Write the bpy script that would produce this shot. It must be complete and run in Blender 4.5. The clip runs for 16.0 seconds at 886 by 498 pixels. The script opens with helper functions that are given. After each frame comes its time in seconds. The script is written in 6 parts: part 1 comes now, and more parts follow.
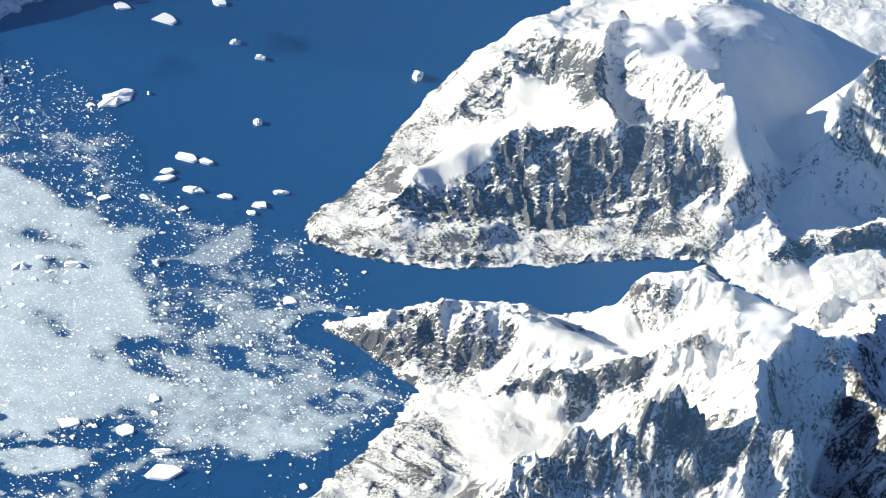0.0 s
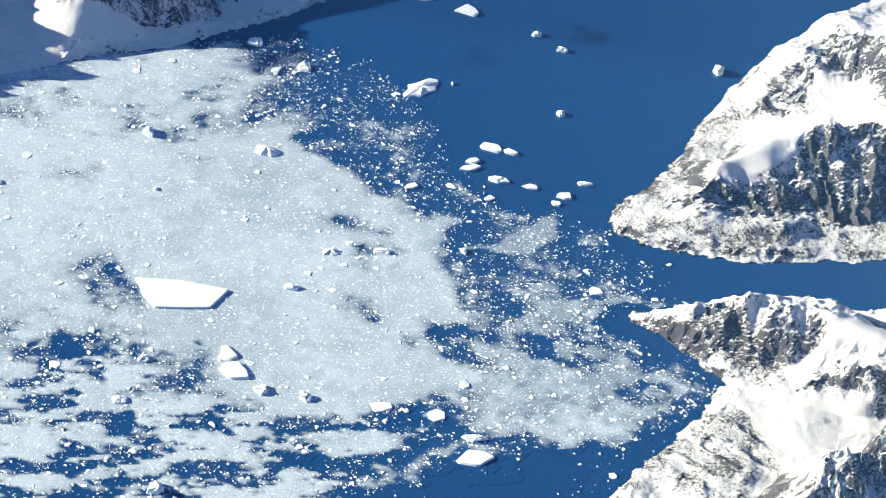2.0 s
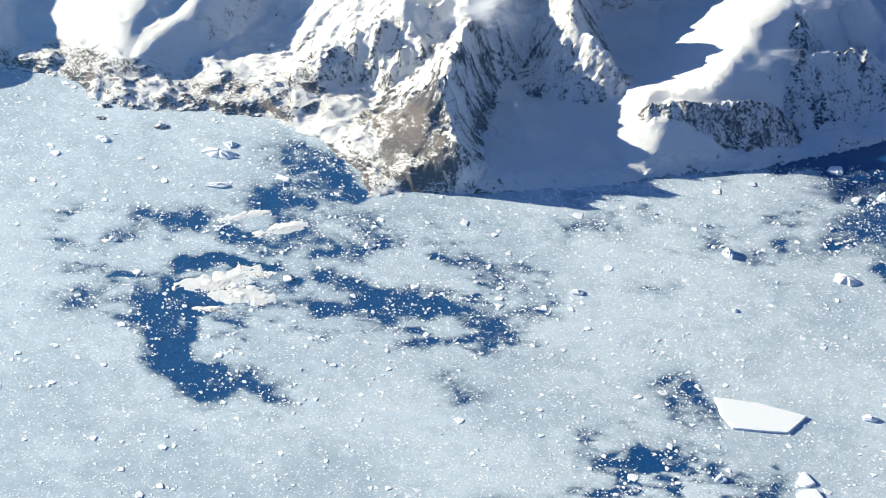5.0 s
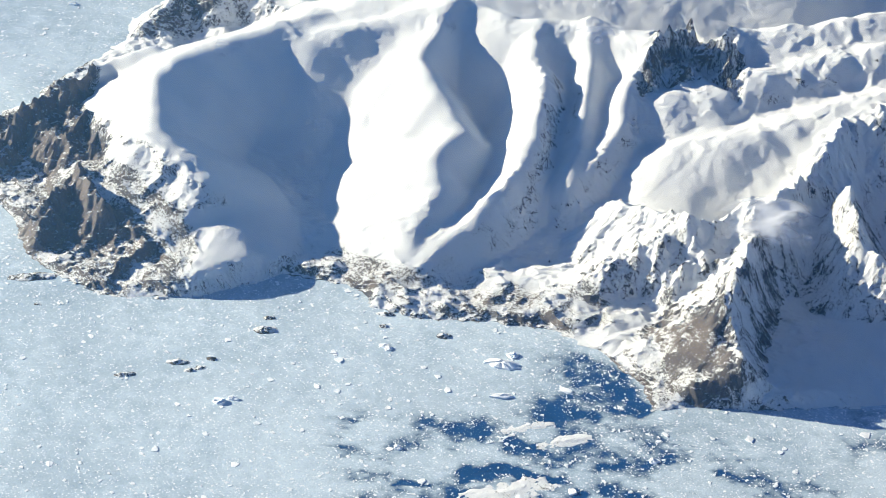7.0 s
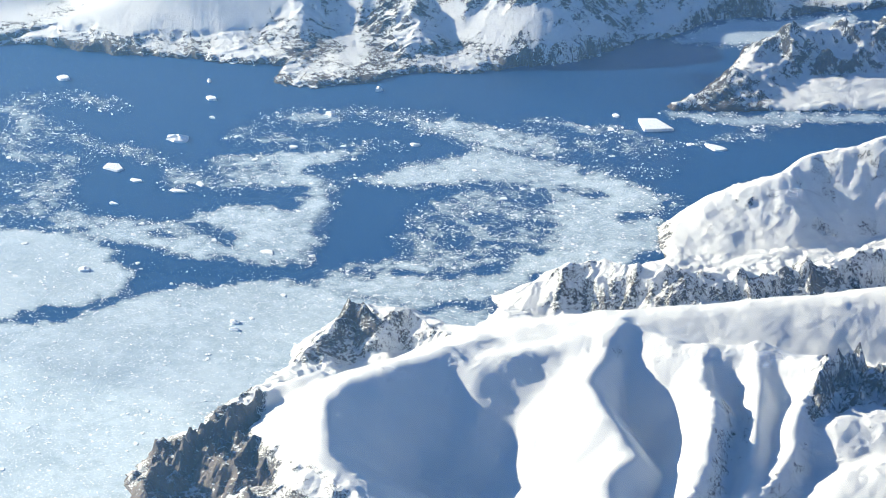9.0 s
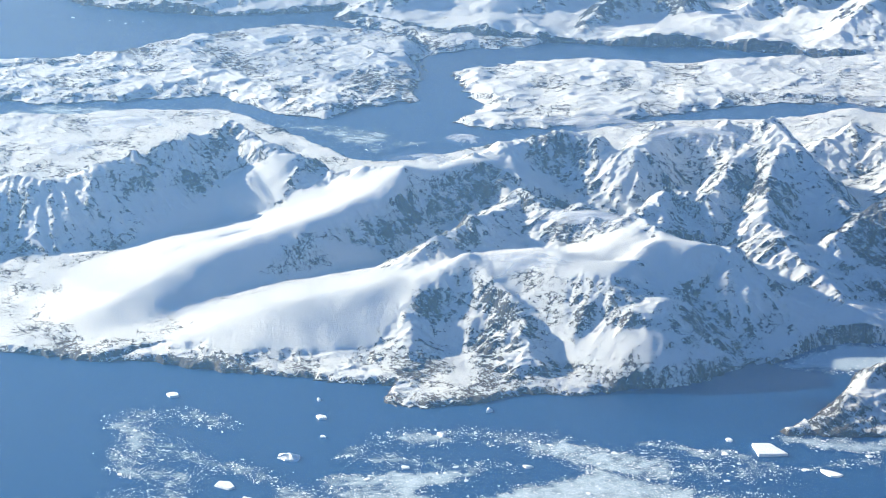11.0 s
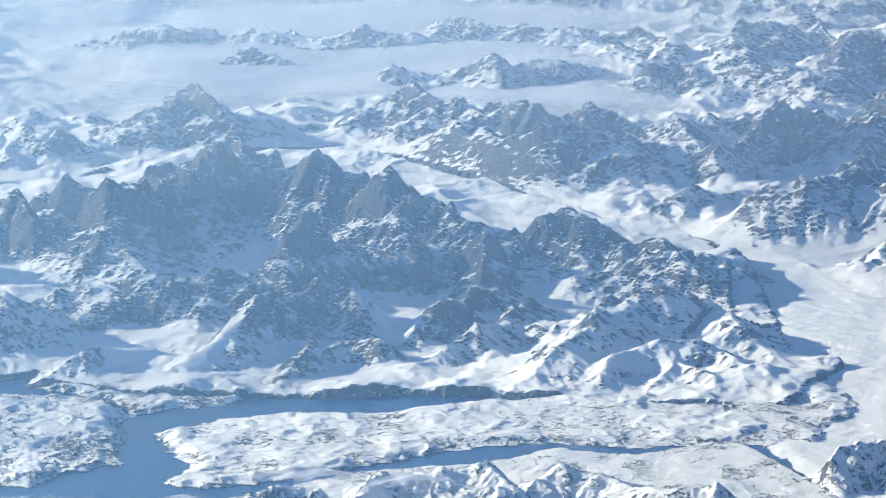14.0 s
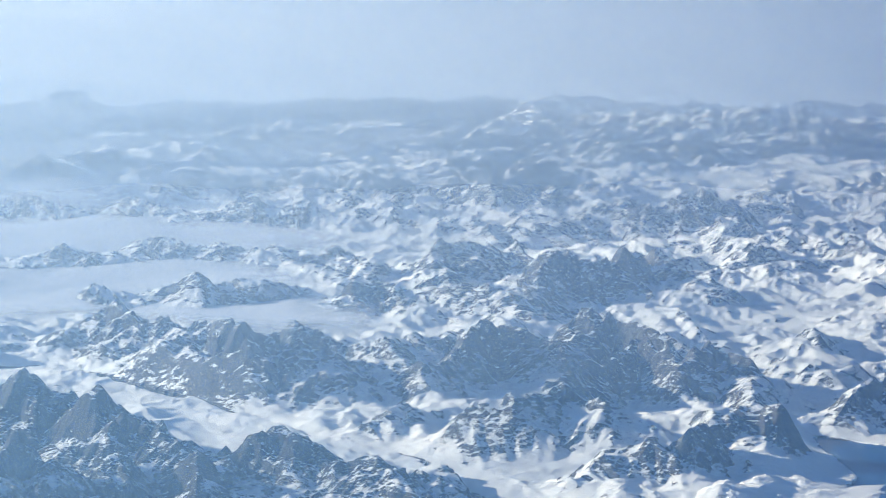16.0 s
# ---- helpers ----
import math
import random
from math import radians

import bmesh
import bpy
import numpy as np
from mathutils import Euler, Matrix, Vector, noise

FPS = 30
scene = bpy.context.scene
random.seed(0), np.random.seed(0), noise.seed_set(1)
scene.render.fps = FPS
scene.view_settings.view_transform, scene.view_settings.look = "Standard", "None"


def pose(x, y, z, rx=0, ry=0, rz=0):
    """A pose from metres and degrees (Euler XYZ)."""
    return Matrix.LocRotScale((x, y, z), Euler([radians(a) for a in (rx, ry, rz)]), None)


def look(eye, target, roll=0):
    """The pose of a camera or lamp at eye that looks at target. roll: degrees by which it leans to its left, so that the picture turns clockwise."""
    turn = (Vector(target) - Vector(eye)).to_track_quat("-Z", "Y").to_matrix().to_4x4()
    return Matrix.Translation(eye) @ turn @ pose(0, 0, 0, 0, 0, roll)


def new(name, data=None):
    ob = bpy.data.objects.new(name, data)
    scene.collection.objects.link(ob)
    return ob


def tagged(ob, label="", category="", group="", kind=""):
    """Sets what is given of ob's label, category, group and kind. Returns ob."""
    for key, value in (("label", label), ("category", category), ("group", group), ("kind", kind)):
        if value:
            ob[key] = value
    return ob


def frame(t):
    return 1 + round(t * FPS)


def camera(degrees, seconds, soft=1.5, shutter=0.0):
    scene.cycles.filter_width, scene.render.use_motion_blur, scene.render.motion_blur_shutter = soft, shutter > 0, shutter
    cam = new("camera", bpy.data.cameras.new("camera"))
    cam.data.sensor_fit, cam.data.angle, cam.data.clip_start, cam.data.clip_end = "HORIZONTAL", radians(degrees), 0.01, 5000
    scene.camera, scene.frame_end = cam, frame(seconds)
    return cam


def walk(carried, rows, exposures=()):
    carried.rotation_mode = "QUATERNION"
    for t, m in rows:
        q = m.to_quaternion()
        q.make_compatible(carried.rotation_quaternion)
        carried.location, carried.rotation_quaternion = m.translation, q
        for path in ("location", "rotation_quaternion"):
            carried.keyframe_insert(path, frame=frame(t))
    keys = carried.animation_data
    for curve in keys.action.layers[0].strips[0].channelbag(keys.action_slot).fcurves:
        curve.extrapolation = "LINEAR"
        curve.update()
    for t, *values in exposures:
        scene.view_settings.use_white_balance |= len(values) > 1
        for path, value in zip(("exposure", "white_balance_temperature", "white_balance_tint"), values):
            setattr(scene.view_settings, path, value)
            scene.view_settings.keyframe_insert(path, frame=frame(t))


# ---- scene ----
# Scale: everything is built at 1:40, so that the far skyline lies within the camera's range.
cam = camera(18.819, 16.0, soft=0.7)


def eye_at(t):
    """The aircraft's straight, slowly descending line."""
    return Vector((-3.814 * t, -4.180 * t, 214.0 + -0.457 * t))


# seconds, yaw to the left of +y, pitch, roll
TURNS = [
    (0, 29.041, -41.254, 10.015),
    (0.5, 30.286, -41.413, 9.293),
    (1, 31.794, -41.576, 8.536),
    (1.5, 33.372, -41.752, 7.827),
    (2, 35.045, -41.935, 7.126),
    (2.5, 36.984, -42.127, 6.296),
    (3, 38.969, -42.300, 5.458),
    (3.5, 40.780, -42.365, 4.818),
    (4, 42.812, -42.010, 4.300),
    (4.5, 45.328, -41.139, 3.640),
    (5, 47.703, -40.012, 2.800),
    (5.2, 48.463, -39.554, 2.417),
    (7.3, 53.676, -34.805, 0.516),
    (7.5, 54.004, -34.247, 0.377),
    (8, 54.687, -32.672, -0.082),
    (8.5, 55.174, -30.758, -0.494),
    (9, 55.379, -28.614, -0.581),
    (9.5, 55.526, -26.454, -0.453),
    (10, 55.840, -24.444, -0.451),
    (10.2, 56.016, -23.735, -0.343),
    (12.3, 55.379, -18.689, -0.510),
    (12.5, 54.667, -18.093, -0.301),
    (13, 52.441, -16.741, -0.220),
    (13.5, 50.149, -15.516, -0.478),
    (14, 48.237, -14.114, -0.824),
    (14.5, 46.695, -12.721, -0.913),
    (15, 45.177, -11.521, -0.665),
    (15.5, 43.374, -10.439, -0.125),
    (16, 41.125, -9.391, 0.485),
]


def heading(yaw, pitch):
    y, p = radians(yaw), radians(pitch)
    return Vector((-math.sin(y) * math.cos(p), math.cos(y) * math.cos(p), math.sin(p)))


walk(cam, [(t, look(eye_at(t), eye_at(t) + 50 * heading(yaw, pitch), roll)) for t, yaw, pitch, roll in TURNS],
     exposures=[(0, 0.88), (2.5, 0.95), (4, 1.0), (5, 0.78), (7.5, 0.70), (9, 0.88), (10.2, 0.95), (12.5, 0.90), (14.5, 0.80), (16, 0.74)])

# ---- light ----
SUN_YAW, SUN_HEIGHT = 121.0, 18.0
world = bpy.data.worlds.new("sky")
scene.world = world
world.use_nodes = True
wt = world.node_tree
sky = wt.nodes.new("ShaderNodeTexSky")
sky.sky_type, sky.sun_disc = "NISHITA", False
sky.sun_elevation, sky.sun_rotation = radians(SUN_HEIGHT), radians(-SUN_YAW)
sky.altitude, sky.air_density, sky.dust_density, sky.ozone_density = 3000, 1.0, 0.4, 3.5
clear = wt.nodes.new("ShaderNodeMix")
clear.data_type, clear.blend_type = "RGBA", "MULTIPLY"
clear.inputs[0].default_value, clear.inputs[7].default_value = 1.0, (0.78, 0.91, 1.16, 1)
wt.links.new(sky.outputs[0], clear.inputs[6])
wt.links.new(clear.outputs[2], wt.nodes["Background"].inputs[0])
wt.nodes["Background"].inputs[1].default_value = 0.062
sun = new("sun", bpy.data.lights.new("sun", "SUN"))
sun.data.energy, sun.data.angle, sun.data.color = 7.3, radians(0.6), (1.0, 0.94, 0.74)
toward = heading(SUN_YAW, SUN_HEIGHT)
sun.matrix_world = look(toward * 100, (0, 0, 0))


# ---- materials ----
def material(name):
    m = bpy.data.materials.new(name)
    m.use_nodes = True
    t = m.node_tree
    return m, t, t.nodes["Principled BSDF"]


def node(t, kind, **sockets):
    n = t.nodes.new(kind)
    for k, val in sockets.items():
        s = n.inputs[int(k[1:])] if k[0] == "i" and k[1:].isdigit() else n.inputs[k]
        if hasattr(val, "is_output"):
            t.links.new(val, s)
        else:
            s.default_value = val
    return n


def calc(t, op, a, b=0.0, c=0.0):
    n = t.nodes.new("ShaderNodeMath")
    n.operation = op
    for s, val in zip(n.inputs, (a, b, c)):
        if hasattr(val, "is_output"):
            t.links.new(val, s)
        else:
            s.default_value = val
    return n.outputs[0]


def fine(t, scale, detail=6.0, rough=0.6, vec=None):
    n = node(t, "ShaderNodeTexNoise", Scale=scale, Detail=detail, Roughness=rough)
    if vec is None:
        vec = t.nodes.new("ShaderNodeNewGeometry").outputs["Position"]
    t.links.new(vec, n.inputs["Vector"])
    return n.outputs[0]


def ramp(t, x, lo, hi):
    n = node(t, "ShaderNodeMapRange", i0=x, i1=lo, i2=hi)
    n.interpolation_type = "SMOOTHSTEP"
    return n.outputs[0]


def blend(t, f, a, b):
    n = t.nodes.new("ShaderNodeMix")
    n.data_type = "RGBA"
    for s, val in ((n.inputs[0], f), (n.inputs[6], a), (n.inputs[7], b)):
        if hasattr(val, "is_output"):
            t.links.new(val, s)
        else:
            s.default_value = (*val, 1) if isinstance(val, tuple) else val
    return n.outputs[2]


def stretched(t, sx, sy, sz):
    pos = t.nodes.new("ShaderNodeNewGeometry").outputs["Position"]
    n = node(t, "ShaderNodeVectorMath", i0=pos, i1=(sx, sy, sz))
    n.operation = "MULTIPLY"
    return n.outputs[0]


def snowy_rock(name, rock=(0.075, 0.073, 0.076), brown=(0.155, 0.122, 0.102), size=1.0, cut=0.50, spread=0.9, speckle=1.3, relief=0.5, cling=1.0):
    """Snow that thins out to bare rock where the slope steepens; size is the grain in metres."""
    m, t, b = material(name)
    geo = t.nodes.new("ShaderNodeNewGeometry")
    nz = node(t, "ShaderNodeSeparateXYZ", i0=geo.outputs["Normal"]).outputs[2]
    steep = calc(t, "SUBTRACT", 1.0, nz)
    grit = fine(t, 1.6 / size, 8, 0.68, stretched(t, 1, 1, 0.45))
    broad = fine(t, 0.16 / size, 4, 0.55)
    attr = t.nodes.new("ShaderNodeAttribute")
    attr.attribute_name = "rock"
    e = calc(t, "ADD", calc(t, "MULTIPLY", calc(t, "MINIMUM", steep, 0.40), cling), calc(t, "MULTIPLY", calc(t, "SUBTRACT", grit, 0.5), speckle))
    e = calc(t, "ADD", e, calc(t, "MULTIPLY", calc(t, "SUBTRACT", broad, 0.5), spread))
    specks = fine(t, 6.0 / size, 4, 0.65)
    e = calc(t, "ADD", e, calc(t, "MULTIPLY", calc(t, "SUBTRACT", specks, 0.5), 1.15))
    e = calc(t, "ADD", e, calc(t, "MINIMUM", attr.outputs["Fac"], 0.40))
    bare = ramp(t, e, cut - 0.03, cut + 0.04)
    tone = fine(t, 0.35 / size, 5, 0.6)
    stone = blend(t, calc(t, "MAXIMUM", ramp(t, tone, 0.50, 0.72), ramp(t, attr.outputs["Fac"], 0.30, 0.50)), rock, brown)
    stone = blend(t, ramp(t, fine(t, 3.0 / size, 4, 0.7, stretched(t, 1, 1, 3.0)), 0.3, 0.7), stone, blend(t, 0.5, stone, (0.05, 0.047, 0.05)))
    snow = blend(t, ramp(t, broad, 0.35, 0.7), (0.80, 0.80, 0.795), (0.845, 0.84, 0.82))
    t.links.new(blend(t, bare, snow, stone), b.inputs["Base Color"])
    b.inputs["Roughness"].default_value = 0.75
    b.inputs["Specular IOR Level"].default_value = 0.2
    high = calc(t, "ADD", calc(t, "MULTIPLY", grit, calc(t, "ADD", 0.32, bare)), calc(t, "ADD", calc(t, "MULTIPLY", broad, 0.15), calc(t, "MULTIPLY", specks, 0.2)))
    bump = node(t, "ShaderNodeBump", Strength=0.9, Distance=relief * size, Height=high)
    t.links.new(bump.outputs[0], b.inputs["Normal"])
    return m


near_rock = snowy_rock("snow_on_grey_rock", (0.098, 0.102, 0.115), (0.135, 0.130, 0.132), size=0.55, relief=0.9, spread=0.9, speckle=1.25)
cliff_rock = snowy_rock("snow_on_brown_rock", (0.11, 0.105, 0.108), (0.205, 0.170, 0.150), size=0.55, relief=0.9, spread=0.9, speckle=1.15)
mid_rock = snowy_rock("snow_on_far_rock", size=1.6, cut=0.48, spread=1.2, speckle=1.3, relief=0.7)
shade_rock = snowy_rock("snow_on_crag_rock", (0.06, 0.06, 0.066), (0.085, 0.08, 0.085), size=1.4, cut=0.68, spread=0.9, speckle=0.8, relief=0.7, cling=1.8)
far_rock = snowy_rock("snow_on_distant_rock", (0.09, 0.085, 0.09), (0.11, 0.10, 0.10), size=2.0, cut=0.74, spread=0.8, speckle=0.8, relief=0.8, cling=2.0)
low_rock = snowy_rock("snow_on_low_skerries", size=2.0, cut=0.45)


# ---- noise on arrays ----
def lattice(ix, iy, seed):
    n = (ix.astype(np.int64) * 374761393 + iy.astype(np.int64) * 668265263 + seed * 974634533) & 0xFFFFFFFF
    n = ((n ^ (n >> 13)) * 1274126177) & 0xFFFFFFFF
    return ((n ^ (n >> 16)) & 0xFFFF) / 65535.0


def value_noise(x, y, seed=0):
    ix, iy = np.floor(x), np.floor(y)
    u, v = x - ix, y - iy
    u, v = u * u * u * (u * (u * 6 - 15) + 10), v * v * v * (v * (v * 6 - 15) + 10)
    a, b = lattice(ix, iy, seed), lattice(ix + 1, iy, seed)
    c, d = lattice(ix, iy + 1, seed), lattice(ix + 1, iy + 1, seed)
    return a + (b - a) * u + (c - a) * v + (a - b - c + d) * u * v


def fbm(x, y, octaves=5, seed=0, gain=0.5):
    total, amp, norm = 0.0, 1.0, 0.0
    for k in range(octaves):
        total = total + amp * value_noise(x, y, seed + k)
        norm, amp = norm + amp, amp * gain
        x, y = 1.6 * x + 1.2 * y + 3.7, -1.2 * x + 1.6 * y + 9.1
    return total / norm


def ridged(x, y, octaves=5, seed=0, gain=0.55):
    total, amp, norm, weight = 0.0, 1.0, 0.0, 1.0
    for k in range(octaves):
        n = 1 - np.abs(2 * value_noise(x, y, seed + k) - 1)
        n = n * n * weight
        total, weight = total + amp * n, np.clip(n * 1.6, 0.25, 1)
        norm, amp = norm + amp, amp * gain
        x, y = 1.6 * x + 1.2 * y + 3.7, -1.2 * x + 1.6 * y + 9.1
    return total / norm


def gullies(X, Y, gx, gy, scale, seed):
    """Ribs and gullies that run down the slope (gx, gy), from -1 in the beds to 1 on the ribs."""
    size = np.hypot(gx, gy) + 1e-6
    sx, sy = -gy / size, gx / size
    px, py = X / scale, Y / scale
    ix, iy = np.floor(px), np.floor(py)
    total, norm = 0.0, 1e-9
    for i in (-1, 0, 1):
        for j in (-1, 0, 1):
            ax, ay = ix + i, iy + j
            vx, vy = px - ax - lattice(ax, ay, seed), py - ay - lattice(ax, ay, seed + 1)
            w = np.exp(-2.6 * (vx * vx + vy * vy))
            total = total + w * np.cos(6.283 * (vx * sx + vy * sy) + 6.283 * lattice(ax, ay, seed + 2))
            norm = norm + w
    return 1 - 2 * np.sqrt(np.clip(0.5 - 0.5 * total / norm, 0, 1))


def pyramids(X, Y, scale, seed):
    """A field of four-sided peaks with plane faces and sharp edges, from about 0 to 1."""
    px, py = X / scale, Y / scale
    ix, iy = np.floor(px), np.floor(py)
    best = np.full(X.shape, -9.0)
    for i in (-1, 0, 1):
        for j in (-1, 0, 1):
            ax, ay = ix + i, iy + j
            vx, vy = px - ax - lattice(ax, ay, seed), py - ay - lattice(ax, ay, seed + 1)
            turn, fall = 6.283 * lattice(ax, ay, seed + 2), -9.0
            for k in range(4):
                a = turn + 1.571 * k + 0.8 * (lattice(ax, ay, seed + 4 + k) - 0.5)
                fall = np.maximum(fall, (0.6 + 0.7 * lattice(ax, ay, seed + 8 + k)) * (vx * np.cos(a) + vy * np.sin(a)))
            best = np.maximum(best, 0.5 + 0.5 * lattice(ax, ay, seed + 3) - 0.9 * fall)
    return best


def smooth(a, b, x):
    u = np.clip((x - a) / (b - a), 0, 1)
    return u * u * (3 - 2 * u)


def to_line(X, Y, pts):
    """Distance to a polyline, way along it, side of it (left positive) and the place on it as segment and share."""
    best = np.full(X.shape, 1e9)
    along, side, seg, share, run = np.zeros_like(X), np.zeros_like(X), np.zeros(X.shape, int), np.zeros_like(X), 0.0
    for k in range(len(pts) - 1):
        (ax, ay), (bx, by) = pts[k][:2], pts[k + 1][:2]
        ux, uy = bx - ax, by - ay
        size = math.hypot(ux, uy) + 1e-9
        s = np.clip(((X - ax) * ux + (Y - ay) * uy) / size**2, 0, 1)
        d = np.hypot(X - ax - s * ux, Y - ay - s * uy)
        take = d < best
        best = np.where(take, d, best)
        along = np.where(take, run + s * size, along)
        side = np.where(take, (Y - ay) * ux - (X - ax) * uy, side)
        seg, share = np.where(take, k, seg), np.where(take, s, share)
        run += size
    return best, along, side, seg, share


def inside(X, Y, pts):
    """Signed distance to a closed polygon, positive within."""
    ring = list(pts) + [pts[0]]
    d = to_line(X, Y, ring)[0]
    odd = np.zeros(X.shape, bool)
    for (ax, ay), (bx, by) in zip(ring[:-1], ring[1:]):
        cut = (ay > Y) != (by > Y)
        odd ^= cut & (X < (bx - ax) * (Y - ay) / (by - ay if by != ay else 1e-9) + ax)
    return np.where(odd, d, -d)


def link_mesh(name, co, quads, mat, attrs=(), smooth_shade=True):
    me = bpy.data.meshes.new(name)
    me.vertices.add(len(co))
    me.vertices.foreach_set("co", np.ascontiguousarray(co, np.float32).ravel())
    sides = quads.shape[1]
    me.loops.add(quads.size)
    me.loops.foreach_set("vertex_index", np.ascontiguousarray(quads, np.int32).ravel())
    me.polygons.add(len(quads))
    me.polygons.foreach_set("loop_start", np.arange(0, quads.size, sides, dtype=np.int32))
    me.polygons.foreach_set("use_smooth", np.full(len(quads), smooth_shade))
    for key, values in attrs:
        me.attributes.new(key, "FLOAT", "POINT").data.foreach_set("value", np.ascontiguousarray(values, np.float32))
    me.update(calc_edges=True)
    me.validate()
    me.materials.append(mat)
    return new(name, me)


def grid_quads(rows, cols, keep):
    k = np.arange(rows * cols).reshape(rows, cols)
    q = np.stack([k[:-1, :-1], k[:-1, 1:], k[1:, 1:], k[1:, :-1]], -1).reshape(-1, 4)
    q = q[keep[q].any(1)]
    used = np.unique(q)
    back = np.zeros(rows * cols, np.int64)
    back[used] = np.arange(len(used))
    return back[q], used


class Massif:
    """A landform: a shore polygon and the ridge lines that stand on it."""

    def __init__(self, shore):
        self.shore, self.ridges, self.covers, self.calm = shore, [], [], []

    def ridge(self, pts, far, near, flute=0.0, rock=0.0, power=1.1, soft=0.0, crag=0.5):
        self.ridges.append((pts, far, near, flute, rock, power, soft, crag))

    def cover(self, shape, amount, crag=None, edge=1.2):
        """An area of bare stone (amount above 0) or of unbroken snow (below 0), and how craggy it is."""
        self.covers.append((shape, amount, crag, edge))

    def build(self, name, cell, mat, low=0.8, rough=1.0, bumps=6.0, beach=3.0, warp=1.0, seed=0, thin=0.2, gully=5.0, wild=0.0, stony=0.0, carve=0.085, jag=0.9, fuse=5.0, alp=0.0, furrow=2.0, crisp=1.2, smooth_shade=True):
        p = np.array(self.shore)
        (x0, y0), (x1, y1) = p.min(0) - 2, p.max(0) + 2
        cols, rows = int((x1 - x0) / cell) + 1, int((y1 - y0) / cell) + 1
        X, Y = np.meshgrid(x0 + cell * np.arange(cols), y0 + cell * np.arange(rows))
        wx = X + warp * 2.2 * (fbm(X / 7 / warp, Y / 7 / warp, 4, seed + 11) - 0.5)
        wy = Y + warp * 2.2 * (fbm(X / 7 / warp, Y / 7 / warp, 4, seed + 23) - 0.5)
        d = inside(0.3 * X + 0.7 * wx, 0.3 * Y + 0.7 * wy, self.shore)
        d = d + jag * (ridged(X / (1.5 * jag), Y / (1.5 * jag), 4, seed + 31) - 0.5)
        total, tops, bare, rugged = np.zeros_like(X), np.zeros_like(X), np.zeros_like(X), np.full(X.shape, 0.5)
        for n, (pts, far, near, flute, rock, power, soft, crag) in enumerate(self.ridges):
            reach = 1.1 * max(far, near)
            q = np.array([a[:2] for a in pts])
            i0, i1 = np.searchsorted(Y[:, 0], (q[:, 1].min() - reach, q[:, 1].max() + reach))
            j0, j1 = np.searchsorted(X[0], (q[:, 0].min() - reach, q[:, 0].max() + reach))
            if i1 <= i0 or j1 <= j0:
                continue
            box = np.s_[i0:i1, j0:j1]
            dist, along, side, seg, share = to_line(wx[box], wy[box], pts)
            hs = np.array([a[2] for a in pts], float)
            top = hs[seg] + (hs[np.minimum(seg + 1, len(hs) - 1)] - hs[seg]) * share
            soft = soft or 0.35 * warp
            dist = np.sqrt(dist**2 + soft**2) - soft
            u = np.clip(1 - dist / np.where(side > 0, far, near), 0, 1)
            notch = 0.3 * min(1.2, 1.6 * crag) * u**3
            top = top * (1 + notch * (fbm(along / (2.5 * warp), along * 0 + n, 4, seed + 40 + n) - 0.5))
            h = top * u**power
            if flute:
                groove = ridged(along / (1.7 * warp) + 0.25 * fbm(wx[box] / warp, wy[box] / warp, 3, n), dist / (9 * warp) + 5 * n, 3, seed + n)
                h = h - flute * warp * (0.75 - groove) * np.clip(4 * u * (1 - u), 0, 1) ** 0.6
            h = np.maximum(h, 0)
            total[box] += h**fuse
            bare[box] = np.where(h > tops[box], rock * smooth(0, 0.3, u), bare[box])
            rugged[box] = np.where(h > tops[box], crag, rugged[box])
            tops[box] = np.maximum(tops[box], h)
        h = np.maximum(total ** (1 / fuse), 0)
        for _ in range(6):
            rugged[1:-1, 1:-1] = 0.2 * (rugged[1:-1, 1:-1] + rugged[2:, 1:-1] + rugged[:-2, 1:-1] + rugged[1:-1, 2:] + rugged[1:-1, :-2])
        for shape, amount, crag, edge in self.covers:
            q = np.array(shape)
            i0, i1 = np.searchsorted(Y[:, 0], (q[:, 1].min() - 6, q[:, 1].max() + 6))
            j0, j1 = np.searchsorted(X[0], (q[:, 0].min() - 6, q[:, 0].max() + 6))
            box = np.s_[i0:i1, j0:j1]
            mask = smooth(-edge, edge, inside(wx[box], wy[box], shape))
            bare[box] += amount * mask
            if crag is not None:
                rugged[box] += (crag - rugged[box]) * mask
        keen = smooth(0.08, 0.40, rugged)
        for _ in range(10):
            even = h.copy()
            even[1:-1, 1:-1] = 0.2 * (h[1:-1, 1:-1] + h[2:, 1:-1] + h[:-2, 1:-1] + h[1:-1, 2:] + h[1:-1, :-2])
            h = h * keen + even * (1 - keen)
        plain = low * (0.25 + 1.5 * fbm(wx / bumps, wy / bumps, 5, seed + 60))
        peaks = 0.0
        if alp:
            mx, my = 0.5 * (X + wx), 0.5 * (Y + wy)
            peaks = 0.72 * pyramids(mx, my, bumps, seed + 200) + 0.28 * pyramids(mx, my, 0.4 * bumps, seed + 220)
        if wild:
            still = np.ones_like(X)
            for shape in self.calm:
                still = still * (1 - smooth(-30, 50, inside(wx, wy, shape)))
            plain = plain + wild * still * ((1 - alp) * np.maximum(ridged(wx / bumps / 1.7, wy / bumps / 1.7, 5, seed + 65) - 0.18, 0) ** 1.2 + alp * np.maximum(peaks - 0.25, 0) * (0.3 + 1.2 * fbm(wx / bumps / 2.5, wy / bumps / 2.5, 2, seed + 66)))
        h = np.maximum(h, plain) + 0.25 * np.minimum(h, plain)
        crags = ridged(wx / bumps, wy / bumps, 4, seed + 70) - 0.42
